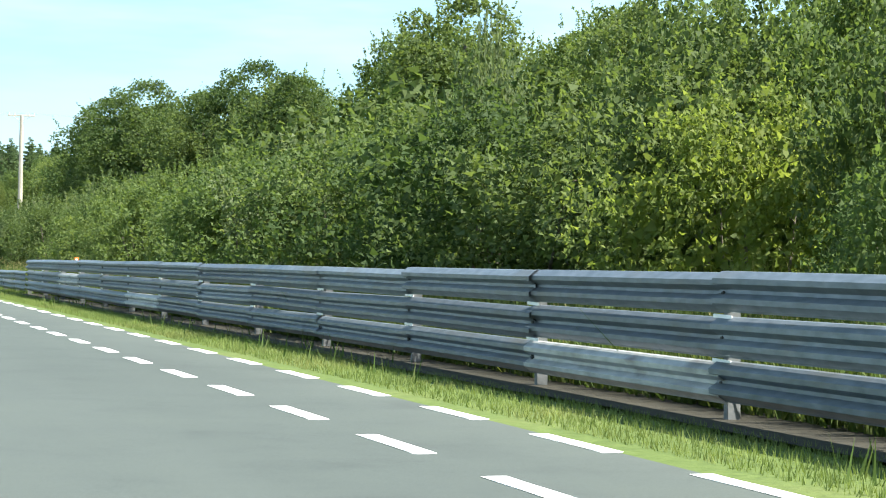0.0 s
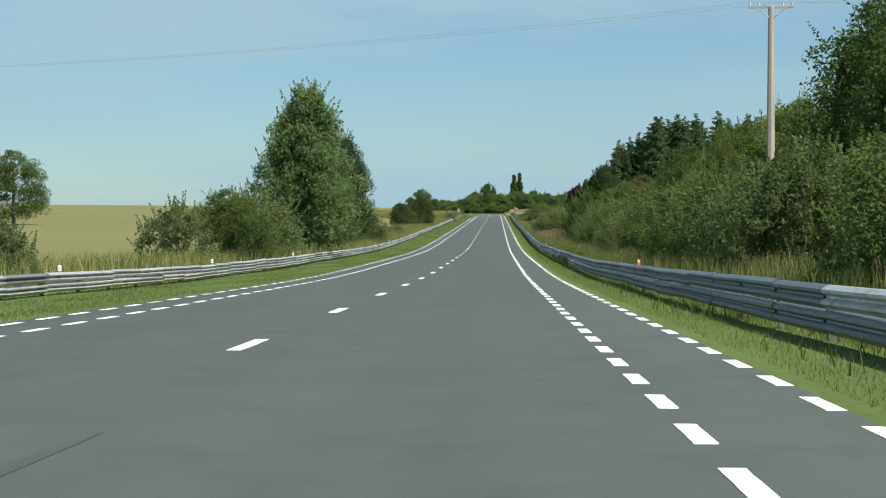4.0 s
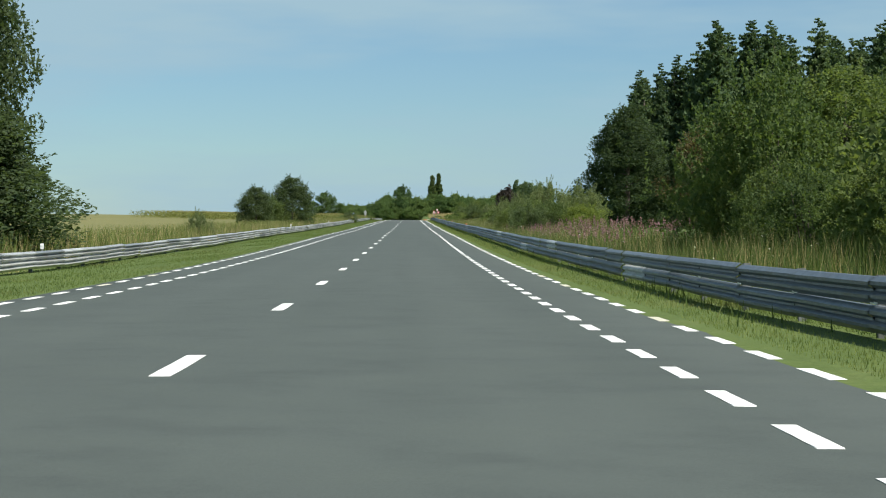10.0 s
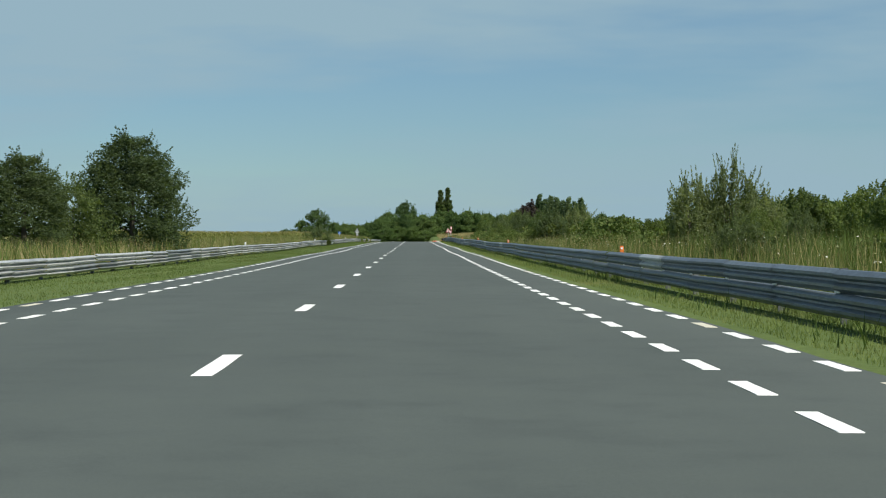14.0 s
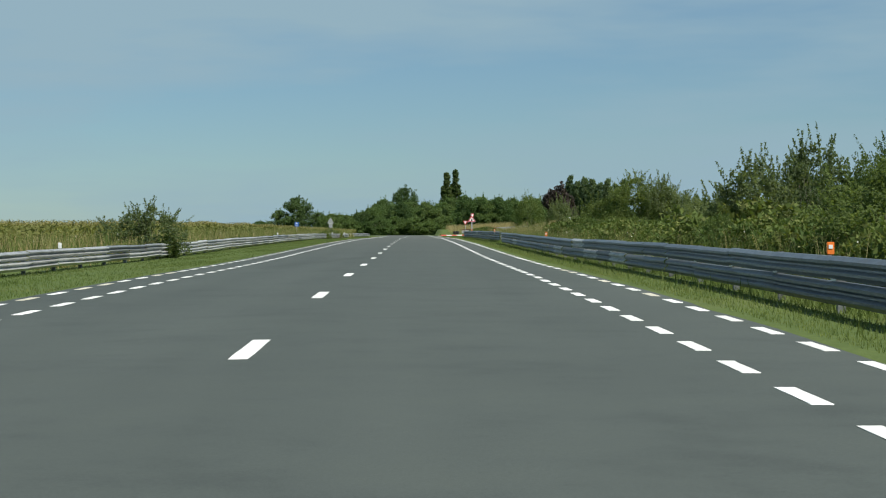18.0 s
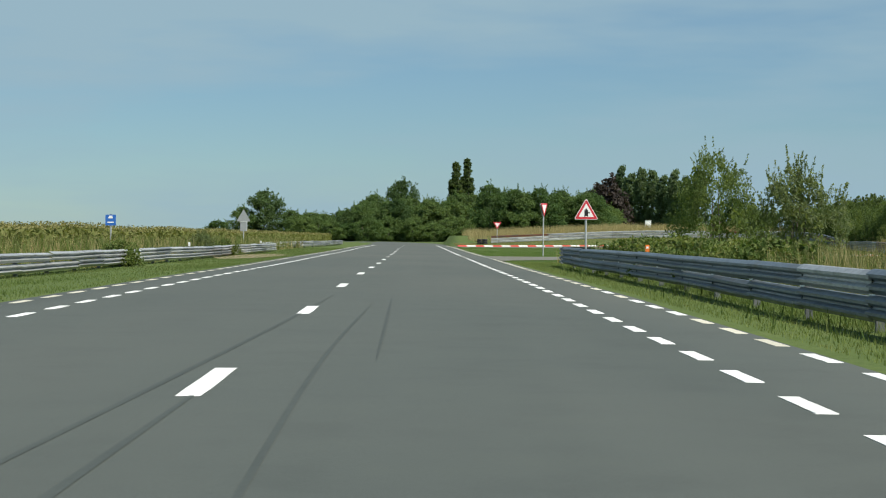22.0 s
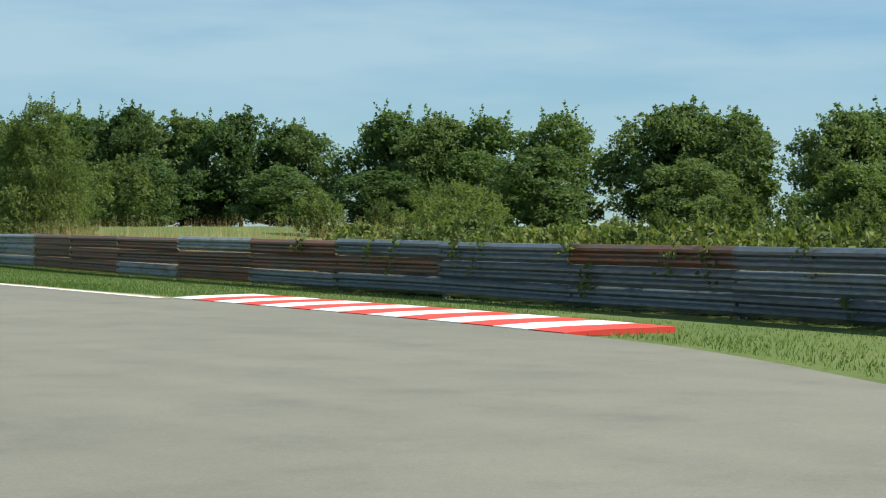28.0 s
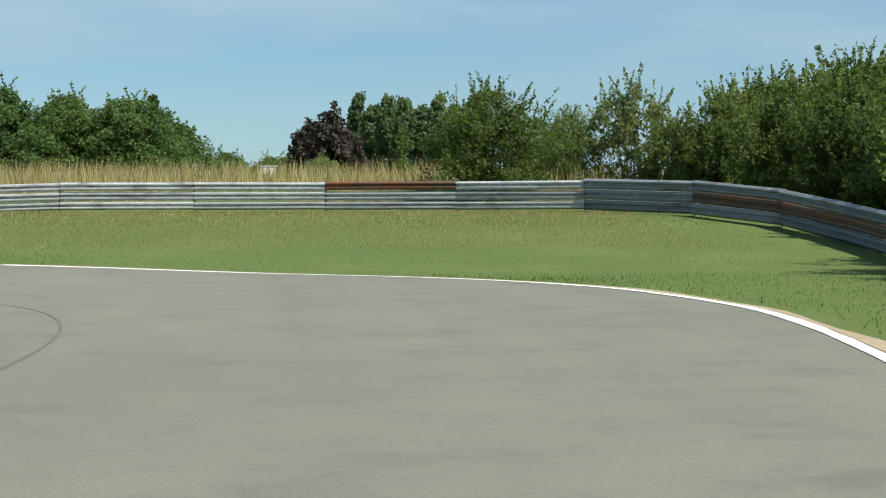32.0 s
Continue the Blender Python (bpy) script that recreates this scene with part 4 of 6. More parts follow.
def conifer(kind, label, category, leaf, seed, h, r, layers=40, per=46):
    """A spruce: whorls of drooping branches, each a fan of hanging needle sprays."""
    rng = np.random.default_rng(seed)
    pts, sizes = [], []
    for k in range(layers):
        u = 0.03 + 0.96 * (k / layers) ** 0.95
        R = r * min((1.01 - u) ** 0.72, 2.0 * (1.01 - u)) * rng.uniform(0.78, 1.12)
        n = int(8 + 5 * (1 - u))
        a0 = rng.uniform(0, 6.283)
        whorl = u
        for b in range(n):
            u = min(0.99, max(0.03, whorl + rng.normal() * 0.9 / layers))
            a = a0 + 6.283 * b / n + rng.normal() * 0.25
            ln = R * rng.uniform(0.5, 1.25)
            t = rng.uniform(0.1, 1.0, per) ** 0.65
            rad = ln * t
            wide = 0.30 * (1.15 - t) * min(1.0, 3.0 * (1 - u) + 0.1) * (0.5 + 0.4 * ln)
            side = rng.normal(size=per) * wide
            # the branch sags, its tip lifts, and the sprays hang below it
            z = u * h - 0.20 * rad + 0.16 * ln * t ** 3 - np.abs(side) * 0.5 - rng.random(per) ** 2 * 0.32 * min(1.0, 2.5 * (1 - u))
            pts.append(np.stack([rad * math.cos(a) - side * math.sin(a), rad * math.sin(a) + side * math.cos(a), z], 1))
            sizes.append(rng.uniform(0.08, 0.19, per) * min(1.0, 2.6 * (1 - u) + 0.3))
    pts, sizes = np.concatenate(pts), np.concatenate(sizes)
    keep = pts[:, 2] > 0.05
    thing = tagged(empty(kind), label, category)
    new("crown", leaves_mesh(kind + "_crown", pts[keep], sizes[keep], leaf, seed, 0.5, 2.3, 3)).parent = thing
    new("trunk", stem_mesh(kind + "_trunk", h * 0.95, 0.18, 9, M_BARK, seed, 0.3, 0, 0.2)).parent = thing
    return thing


def oval(w, low=0.35, top=0.08):
    return lambda u: w * (math.sin(math.pi * min(1.0, (u * 0.88 + 0.12)) ** 0.85) ** 0.6 * (1 - top) + top) * (1 if u > low else (0.55 + 0.45 * u / low))


BROAD = plant("tree", "broad-leaved roadside tree with a dense dark green crown", "tree", L_DARK, 11, 10, oval(3.6), 280, 0.72, 140, 0.10, sides=3, trunk_r=0.22, foot=0.10, ragged=0.2, shoots=60, shoot=0.7)
BROAD2 = plant("tree", "broad-leaved tree with an uneven green crown", "tree", L_MID, 12, 10, oval(3.2), 260, 0.68, 140, 0.096, sides=3, trunk_r=0.2, foot=0.08, ragged=0.26, shoots=90, shoot=0.9)
WILLOW = plant("tree", "tall grey-green willow-like tree with upright twigs", "tree", L_WILLOW, 13, 12, lambda u: 4.0 * (1.04 - u) ** 0.55 * (0.5 + 0.5 * min(1, u * 2.6)), 430, 0.72, 125, 0.115, trunk_r=0.26, foot=0.03, ragged=0.2, long=2.0, shoots=260, shoot=1.0, sides=3, spread=0.3)
SPRUCE = conifer("spruce", "dark spruce with drooping branches and a ragged conical outline", "spruce tree", L_FIR, 14, 11, 2.7)
POPLAR = plant("poplar", "slender columnar poplar above the wood", "poplar tree", L_DARK, 15, 18, lambda u: 1.15 * (0.35 + 0.65 * math.sin(math.pi * min(1, u * 0.9 + 0.12)) ** 0.7), 210, 0.62, 100, 0.24, trunk_r=0.22, foot=0.1, ragged=0.1, spread=0.12, sides=3)
CYPRESS = plant("conifer", "dark columnar conifer of a planted row", "conifer", L_FIR, 16, 13, lambda u: 2.0 * (1.03 - u) ** 0.5, 120, 0.8, 75, 0.32, trunk_r=0.2, foot=0.03, ragged=0.12, spread=0.2, sides=3, shoots=30, shoot=0.6)
COPPER = plant("tree", "copper-leaved tree with a very dark crown", "tree", L_COPPER, 17, 10, oval(4.2), 100, 1.15, 90, 0.34, trunk_r=0.22, foot=0.08, sides=3, shoots=40, shoot=0.8)
BUSH = plant("shrub", "dense green roadside shrub", "shrub", L_MID, 21, 3.2, oval(1.9, 0.2), 150, 0.38, 95, 0.060, sides=3, stems=4, trunk_r=0.035, foot=0.02, ragged=0.26, shoots=50, shoot=0.45)
BUSH2 = plant("shrub", "dark green roadside shrub", "shrub", L_DARK, 22, 3.2, oval(1.8, 0.2), 140, 0.40, 95, 0.062, sides=3, stems=4, trunk_r=0.035, foot=0.02, ragged=0.28, shoots=60, shoot=0.45)
BRIGHT = plant("shrub", "bright yellow-green shrub in the sun", "shrub", L_LIGHT, 23, 3.0, oval(1.6, 0.2), 130, 0.36, 105, 0.060, sides=3, stems=3, trunk_r=0.035, foot=0.03, ragged=0.26, shoots=40, shoot=0.5)
SALLOW = plant("shrub", "grey-green sallow shrub with upright shoots", "shrub", L_GREY, 24, 3.4, oval(1.7, 0.2, 0.02), 140, 0.34, 70, 0.066, sides=3, stems=5, trunk_r=0.03, foot=0.02, ragged=0.34, long=2.2, shoots=110, shoot=0.75)
THORN = plant("shrub", "feathery dark green thorn shrub", "shrub", L_MID, 25, 4.2, oval(2.2, 0.2, 0.02), 180, 0.40, 90, 0.064, sides=3, stems=4, trunk_r=0.045, foot=0.02, ragged=0.34, long=2.0, shoots=130, shoot=0.85)
LOWBUSH = plant("bramble", "low bramble tangle over the guard rail", "bramble", L_WEED, 26, 1.2, oval(1.3, 0.2), 60, 0.3, 70, 0.085, sides=3, stems=3, trunk_r=0.02, foot=0.02, ragged=0.3)
WOODTREE = plant("tree", "tree of the distant wood with a rounded green crown", "tree", L_WOOD, 27, 10, oval(3.8), 150, 0.92, 120, 0.20, trunk_r=0.2, foot=0.03, ragged=0.3, shoots=50, shoot=1.0, sides=3)
WOODDARK = plant("tree", "tree of the distant wood with a dark crown", "tree", L_WOODDARK, 28, 10, oval(3.9), 150, 0.92, 120, 0.20, trunk_r=0.2, foot=0.03, ragged=0.3, shoots=50, shoot=1.0, sides=3)
BACKBUSH = plant("shrub", "green shrub in the second row of the hedge", "shrub", L_MID, 29, 3.6, oval(2.0, 0.2, 0.02), 90, 0.5, 46, 0.13, stems=3, trunk_r=0.045, foot=0.03, ragged=0.3, long=1.9, shoots=70, shoot=0.6, sides=3)
BACKDARK = plant("shrub", "dark shrub in the second row of the hedge", "shrub", L_DARK, 30, 3.6, oval(2.0, 0.2, 0.02), 90, 0.5, 46, 0.13, stems=3, trunk_r=0.045, foot=0.03, ragged=0.3, long=1.9, shoots=70, shoot=0.6, sides=3)
FEATHER = plant("shrub", "feathery olive-green shrub of the hairpin hedge", "shrub", L_MID, 31, 3.8, oval(1.9, 0.2, 0.02), 120, 0.42, 85, 0.078, stems=3, trunk_r=0.04, foot=0.02, ragged=0.3, long=2.0, shoots=170, shoot=0.7, sides=3)
RUSSET = plant("tree", "reddish-brown tree turning early", "tree", L_RUSSET, 33, 10, oval(3.6), 200, 0.75, 110, 0.11, sides=3, trunk_r=0.2, foot=0.08, ragged=0.24, shoots=60, shoot=0.7)
DARKTREE = plant("tree", "dense tree with small dark leaves and feathery shoots", "tree", L_DEEP, 34, 10, lambda u: 3.9 * (1.03 - u) ** 0.55 * (0.72 + 0.28 * min(1.0, u * 4)), 380, 0.7, 150, 0.098, sides=3, trunk_r=0.2, foot=0.03, ragged=0.22, shoots=200, shoot=0.8, long=1.8)
MASTERS = (DARKTREE, RUSSET, BROAD, BROAD2, WILLOW, SPRUCE, POPLAR, CYPRESS, COPPER, BUSH, BUSH2, BRIGHT, SALLOW, THORN, LOWBUSH, WOODTREE, WOODDARK, BACKBUSH, BACKDARK, FEATHER)
HEIGHT = dict(zip(MASTERS, (10, 10, 10, 10, 12, 11, 18, 13, 10, 3.2, 3.2, 3.0, 3.4, 4.2, 1.2, 10, 10, 3.6, 3.6, 3.8)))
WIDTH = dict(zip(MASTERS, (7.2, 7.2, 7.2, 6.4, 8.4, 5.2, 2.3, 4.0, 8.4, 3.8, 3.6, 3.2, 3.6, 4.6, 2.6, 7.6, 7.8, 4.0, 4.0, 3.8)))
used = set()
prnd = random.Random(77)


def put(kind, x, y, h, w=None, label="", group=""):
    """A plant of the kind at (x, y), h metres high and w wide."""
    sz = h / HEIGHT[kind]
    sx = (w / WIDTH[kind]) if w else sz * prnd.uniform(0.9, 1.15)
    m = Matrix.Translation((x, y, ground_z(x, y) - 0.05)) @ Matrix.Rotation(prnd.uniform(0, 6.283), 4, "Z") @ Matrix.Diagonal((sx, sx, sz, 1))
    if kind in (BACKBUSH, BACKDARK):
        THICKET.append((kind, m))
        return None
    if kind not in used:
        used.add(kind)
        kind.matrix_basis = m
        ob = kind
    else:
        scale_was = kind.matrix_basis.copy()
        kind.matrix_basis = Matrix.Identity(4)
        ob = copy_thing(kind, m)
        kind.matrix_basis = scale_was
    return tagged(ob, label, "", group)


THICKET = []


def belt(kinds, x0, x1, y0, y1, step, h0, h1, group, w=None):
    y = y0
    while y < y1:
        put(prnd.choice(kinds), prnd.uniform(x0, x1), y + prnd.uniform(-0.4, 0.4) * step, prnd.uniform(h0, h1), w, group=group)
        y += step * prnd.uniform(0.8, 1.2)


# first stretch, right of the road
put(BRIGHT, 10.1, -692.0, 2.9, 2.6, "bright yellow-green shrub above the guard rail")
for kind, x, y, h, w in ((BUSH2, 10.9, -694.0, 3.3, 2.6), (THORN, 12.2, -690.6, 4.0, 3.2), (BUSH2, 11.6, -688.2, 4.2, 3.4), (THORN, 13.8, -688.6, 4.7, 3.8), (BUSH2, 12.6, -685.0, 4.4, 3.6), (BUSH2, 14.6, -685.5, 5.0, 4.0), (BUSH, 9.4, -696.5, 2.4, 2.4), (SALLOW, 11.8, -697.5, 3.0, 3.0), (THORN, 10.4, -702.0, 3.2, 3.4)):
    put(kind, x, y, h, w, group="roadside shrubs")
belt((BUSH2,), 9.7, 10.8, -689.0, -681.0, 2.2, 2.9, 3.5, "roadside shrubs")
belt((BUSH, SALLOW, BUSH2, THORN), 9.5, 10.8, -679.5, -649.6, 2.6, 2.4, 3.4, "roadside shrubs")
put(SALLOW, 11.6, -679.6, 4.6, 1.8, "slim pale ivy-clad tree among dark shrubs")
belt((BACKBUSH, BACKDARK, BACKDARK), 13.0, 15.0, -676.0, -649.6, 2.8, 3.4, 4.6, "roadside shrubs")
belt((BROAD, BROAD2, BROAD), 17, 22, -708.4, -652.9, 5.0, 6.0, 7.2, "roadside trees")
belt((BROAD, BROAD2, BROAD), 22, 26, -651.7, -602.7, 5.0, 9.0, 10.4, "roadside trees")
belt((SALLOW, BUSH, SALLOW, BUSH2), 10.5, 13.5, -649.6, -548.2, 3.1, 2.9, 3.9, "roadside shrubs")
belt((BACKBUSH, BACKDARK), 14, 17, -640.0, -539.5, 3.4, 3.6, 4.4, "roadside shrubs")
put(BROAD2, 13.4, -570.2, 6.4, 1.6, "slim young tree beside the power pole")
belt((BROAD, BROAD, BROAD2), 21, 25, -602.0, -561.0, 4.6, 11.2, 12.6, "roadside trees")
belt((BROAD, BROAD, BROAD2), 21, 27, -559.0, -523.0, 5.5, 9.0, 10.6, "roadside trees")
belt((BROAD2, BROAD), 15.5, 18, -543.3, -516.0, 5.5, 6.9, 8.4, "roadside trees")
belt((BUSH2, BUSH, THORN, BUSH), 11.3, 12.8, -548.2, -452.0, 3.2, 2.0, 3.2, "roadside shrubs")
belt((BACKBUSH, BACKDARK, BACKBUSH), 13.0, 15.0, -548.2, -454.0, 3.0, 3.0, 4.2, "roadside shrubs")
put(SALLOW, 11.6, -495.9, 3.7, 3.2, "pale creeper-covered shrub beside the spruces")
belt((BROAD2, BROAD), 15.0, 18.0, -486.2, -453.0, 7.0, 5.5, 7.0, "roadside trees")
for k in range(38):
    x, y = 20.8 + 26.0 * (k / 38 + prnd.uniform(-0.06, 0.06)) + (2.0 if k < 3 else 0.0), prnd.uniform(-349, -328)
    h = 14.8 + 5.4 * ease((x - 24) / 8) + prnd.uniform(-2.8, 0.9)
    put(SPRUCE, x, y, h, h * prnd.uniform(0.38, 0.5), group="spruce stand")
put(DARKTREE, 19.8, -360.0, 10.2, 9.0, "dense dark broad-leaved tree before the spruces")
put(DARKTREE, 26.0, -362.0, 8.6, 8.0, group="roadside trees")
put(BROAD2, 36.6, -386.0, 14.5, 5.6, "tall olive-green tree with a pointed crown")
put(RUSSET, 22.0, -400.0, 7.6, 8.0, "reddish-brown tree turning early")
put(BROAD2, 15.2, -457.0, 5.8, 5.6, "leafy green tree among the roadside shrubs")
put(THORN, 12.2, -460.5, 5.2, 4.8, "large leafy shrub behind the guard rail")
put(SALLOW, 11.8, -379.0, 3.4, 3.2, "tall grey-green shrub with upright shoots")
put(SALLOW, 14.4, -377.5, 3.2, 3.4, group="roadside shrubs")
put(BUSH2, 10.6, -400.0, 2.2, 2.6, group="roadside shrubs")
put(BRIGHT, 12.4, -401.5, 1.9, 2.8, group="roadside shrubs")
belt((SALLOW, BUSH), 9.0, 10.8, -401.0, -371.9, 2.8, 1.5, 2.6, "roadside shrubs")
put(SALLOW, 11.4, -323.5, 2.7, 2.3, "upright young shrub in tall weeds")
put(SALLOW, 12.8, -323.5, 3.3, 1.8, "slim upright shrub rising above its neighbours")
put(SALLOW, 13.9, -322.3, 2.3, 2.8, group="roadside shrubs")
belt((SALLOW, BUSH, LOWBUSH), 9.2, 13.0, -369.5, -265.8, 8.0, 0.9, 1.7, "roadside shrubs")
put(SALLOW, 10.3, -270.8, 2.4, 2.8, "upright young shrub in tall weeds")
put(SALLOW, 12.2, -269.1, 2.4, 3.2, group="roadside shrubs")
for k in range(8):
    put((BACKDARK, BACKBUSH)[k % 2], 28.0 + 1.4 * k, -156.5 + prnd.uniform(-2.5, 2.5), 2.2 + 0.11 * k + prnd.uniform(-0.2, 0.3), 4.2, group="far hedge")
belt((BACKDARK, BACKBUSH), 36, 52, -270.5, -152.7, 4.6, 3.6, 5.0, "far hedge")
put(THORN, 15.2, -137.5, 3.6, 4.4, "broad feathery shrub behind the guard rail")
put(BUSH, 13.0, -136.0, 2.2, 2.2, group="roadside shrubs")
put(SALLOW, 16.6, -139.0, 3.4, 3.0, group="roadside shrubs")
put(SALLOW, 19.5, -124.8, 2.9, 4.0, group="roadside shrubs")
put(SALLOW, 23.5, -122.3, 2.7, 4.0, group="roadside shrubs")
for x, y, h in ((10.2, -205.5, 2.5), (12.0, -204.0, 2.8), (13.9, -206.0, 2.9), (9.4, -222.0, 1.9)):
    put((SALLOW, THORN)[int(x) % 2], x, y, h, 2.6, "tall leafy shrub with upright shoots above the brambles")
belt((LOWBUSH,), 8.7, 10.2, -261.2, -175.8, 1.8, 0.95, 1.25, "brambles along the rail", 2.2)
belt((LOWBUSH,), 7.7, 7.9, -549.4, -522.0, 1.4, 0.85, 0.98, "brambles along the rail", 1.35)
belt((LOWBUSH, BUSH), 8.6, 10.5, -216.8, -140.5, 6.0, 0.8, 1.5, "roadside shrubs")
put(BUSH, 15.2, -26.0, 5.1, 4.4, "leafy shrub behind the guard rail near the junction")
put(SALLOW, 19.0, -26.0, 4.6, 3.8, group="roadside shrubs")
belt((LOWBUSH,), 8.2, 9.0, -76.7, -47.6, 1.9, 0.9, 1.15, "brambles along the rail")
belt((BACKBUSH, BACKDARK), 20, 30, -104.4, -47.6, 7.0, 2.0, 3.0, "roadside shrubs")

# left of the road
put(WILLOW, -11.2, -519.0, 12.9, 8.8, "tall grey-green tree standing behind the guard rail")
put(BROAD, -14.0, -490.0, 9.6, 8.4, "olive-green tree between two taller ones")
put(DARKTREE, -14.3, -449.0, 12.2, 6.8, "dark spreading tree with low drooping branches")
put(DARKTREE, -13.9, -450.0, 6.2, 9.4, "low leafy skirt of branches round a larger tree")
put(BUSH2, -12.4, -470.0, 3.4, 4.2, group="roadside shrubs")
put(BUSH, -12.2, -480.0, 3.0, 4.0, group="roadside shrubs")
put(SALLOW, -11.4, -545.0, 4.2, 4.4, group="roadside shrubs")
put(SALLOW, -11.4, -553.0, 4.0, 4.0, group="roadside shrubs")
put(BUSH, -10.6, -551.9, 2.8, 2.8, group="roadside shrubs")
put(BROAD2, -12.0, -555.3, 4.4, 4.0, group="roadside trees")
put(SALLOW, -14.2, -558.0, 3.5, 4.0, group="roadside shrubs")
put(BUSH2, -10.4, -556.9, 2.6, 3.0, group="roadside shrubs")
put(SALLOW, -12.4, -601.0, 2.2, 2.4, "small thin shrub at the field edge")
put(SALLOW, -16.5, -590.0, 2.6, 3.2, group="roadside shrubs")
put(BROAD, -79.0, -343.3, 12.8, 12.0, "dark spreading tree standing in the field")
put(DARKTREE, -11.5, -302.2, 5.9, 6.2, "large round thorn bush behind the guard rail")
put(DARKTREE, -15.0, -309.5, 4.7, 5.2, "wide dark bush behind the guard rail")
put(BUSH2, -13.6, -306.8, 3.6, 4.0, group="roadside shrubs")
put(SALLOW, -10.6, -404.0, 1.8, 1.4, "thin young shrub at the guard rail")
put(SALLOW, -9.0, -179.8, 2.1, 2.8, "small shrub leaning over the guard rail")
put(LOWBUSH, -8.2, -179.2, 0.95, 0.9, group="brambles along the rail")
put(LOWBUSH, -8.5, -49.3, 0.9, 1.6, group="brambles along the rail")
put(LOWBUSH, -8.6, -12.5, 0.95, 1.3, group="brambles along the rail")
put(SALLOW, -9.2, -18.5, 1.3, 1.6, group="roadside shrubs")
put(WOODDARK, -40.0, 400.0, 13.0, 11, "round tree on the skyline beyond the maize")
put(WOODTREE, -46.0, 402.0, 8.6, 7.5, group="skyline trees")
put(WOODTREE, -53.0, 405.0, 4.6, 8.5, group="skyline trees")
for k in range(5):
    put(WOODTREE, -32.0 + 4.0 * k, 396.0 + 3 * (k % 2), 8.0 - 0.4 * k, 8.0, group="skyline trees")

# wood at the end of the road
for k in range(60):
    u = k / 59
    x = -27 + 74 * u + prnd.uniform(-2, 2)
    y = (330 if k % 2 else 352) + prnd.uniform(-7, 7) + 12 * u
    h = (4.6 + 4.6 * ease(u * 3.0)) * (1.2 if k % 2 == 0 else 1) * prnd.uniform(0.85, 1.15)
    put(prnd.choice((WOODTREE, WOODDARK, WOODTREE)), x, y, h, h * 0.8, group="trees of the end wood")
for k in range(12):
    put(WOODTREE, -24 + 5.0 * k + prnd.uniform(-1, 1), 316 + prnd.uniform(-4, 4), prnd.uniform(4.0, 6.0), 6.5, group="trees of the end wood")
put(POPLAR, 12.5, 402.0, 22.4, 3.3, group="pair of poplars")
put(POPLAR, 15.6, 404.0, 23.5, 3.1, group="pair of poplars")
put(WOODDARK, -2.4, 398.0, 16.5, 10, group="trees of the end wood")
for k in range(8):
    put(CYPRESS, 49.0 + 1.8 * k, 320 - 5.0 * k, 17.2 - 0.3 * k + prnd.uniform(-0.9, 0.9), 4.6, group="planted conifer row")
for k in range(16):
    u = k / 15
    put((WOODTREE, WOODDARK)[k % 2], 13.5 + 16.5 * u + prnd.uniform(-0.8, 0.8), (172, 184)[k % 2] + prnd.uniform(-3, 3), 7.6 - 1.4 * u + prnd.uniform(-0.6, 0.6), 6.0, group="trees of the bank")
put(COPPER, 43.8, 303.0, 14.6, 11.5, "very dark copper tree beside the conifer row")
put(WOODTREE, 43.0, 285.0, 8.0, 7.0, group="trees of the end wood")
put(WOODDARK, 69.5, 288.0, 10.0, 8.0, "lone round tree on the skyline")
put(WOODTREE, 84.0, 288.0, 3.0, 5.5, group="skyline trees")
put(WOODTREE, 63.0, 290.0, 2.6, 4.0, group="skyline trees")

# round the hairpin
put(THORN, 43.3, 119.5, 3.8, 4.4, "bushy thorn at the corner of the guard rail")
put(BUSH2, 43.5, 120.6, 3.5, 3.6, group="hairpin hedge")
put(SALLOW, 48.6, 122.5, 3.9, 3.6, "airy shrub with upright shoots")
put(FEATHER, 49.6, 120.6, 2.7, 2.6, group="hairpin hedge")
put(FEATHER, 50.9, 118.4, 3.8, 3.4, group="hairpin hedge")
put(FEATHER, 52.6, 121.0, 4.2, 3.6, group="hairpin hedge")
put(THORN, 46.6, 124.0, 2.6, 3.0, group="hairpin hedge")
belt((FEATHER, FEATHER, THORN), 51.3, 53.0, 88, 120, 1.9, 3.3, 4.3, "hairpin hedge")
belt((FEATHER, FEATHER, SALLOW), 49.8, 51.2, 72, 92, 1.8, 3.7, 4.6, "hairpin hedge")
belt((FEATHER, THORN), 48.4, 49.8, 68, 77, 1.9, 3.9, 4.8, "hairpin hedge")
belt((FEATHER, FEATHER, BACKDARK), 54.5, 57.5, 86, 122, 2.4, 4.1, 4.8, "hairpin hedge")
belt((FEATHER, BACKDARK), 53.0, 55.0, 80, 88, 2.4, 4.6, 5.4, "hairpin hedge")
put(BRIGHT, 49.2, 87.0, 3.8, 3.0, "yellow-green shrub in the hedge")
put(BRIGHT, 48.9, 66.0, 3.4, 2.6, "yellow-green shrub in the hedge")
put(BROAD2, 46.2, 60.5, 5.5, 3.8, "bushy green tree behind the rusted rail")
put(BUSH, 45.6, 59.0, 3.2, 2.8, group="hairpin hedge")
for k in range(14):
    y = 15.0 + 1.35 * k + prnd.uniform(-0.4, 0.4)
    x = float(np.interp(y, [p.y for p in loop_rail[:half]], [p.x for p in loop_rail[:half]]))
    put(LOWBUSH, x + 1.25 + prnd.uniform(-0.1, 0.2), y, prnd.uniform(1.15, 1.4), 2.0, "bramble tangle leaning over the guard rail", "brambles along the rail")


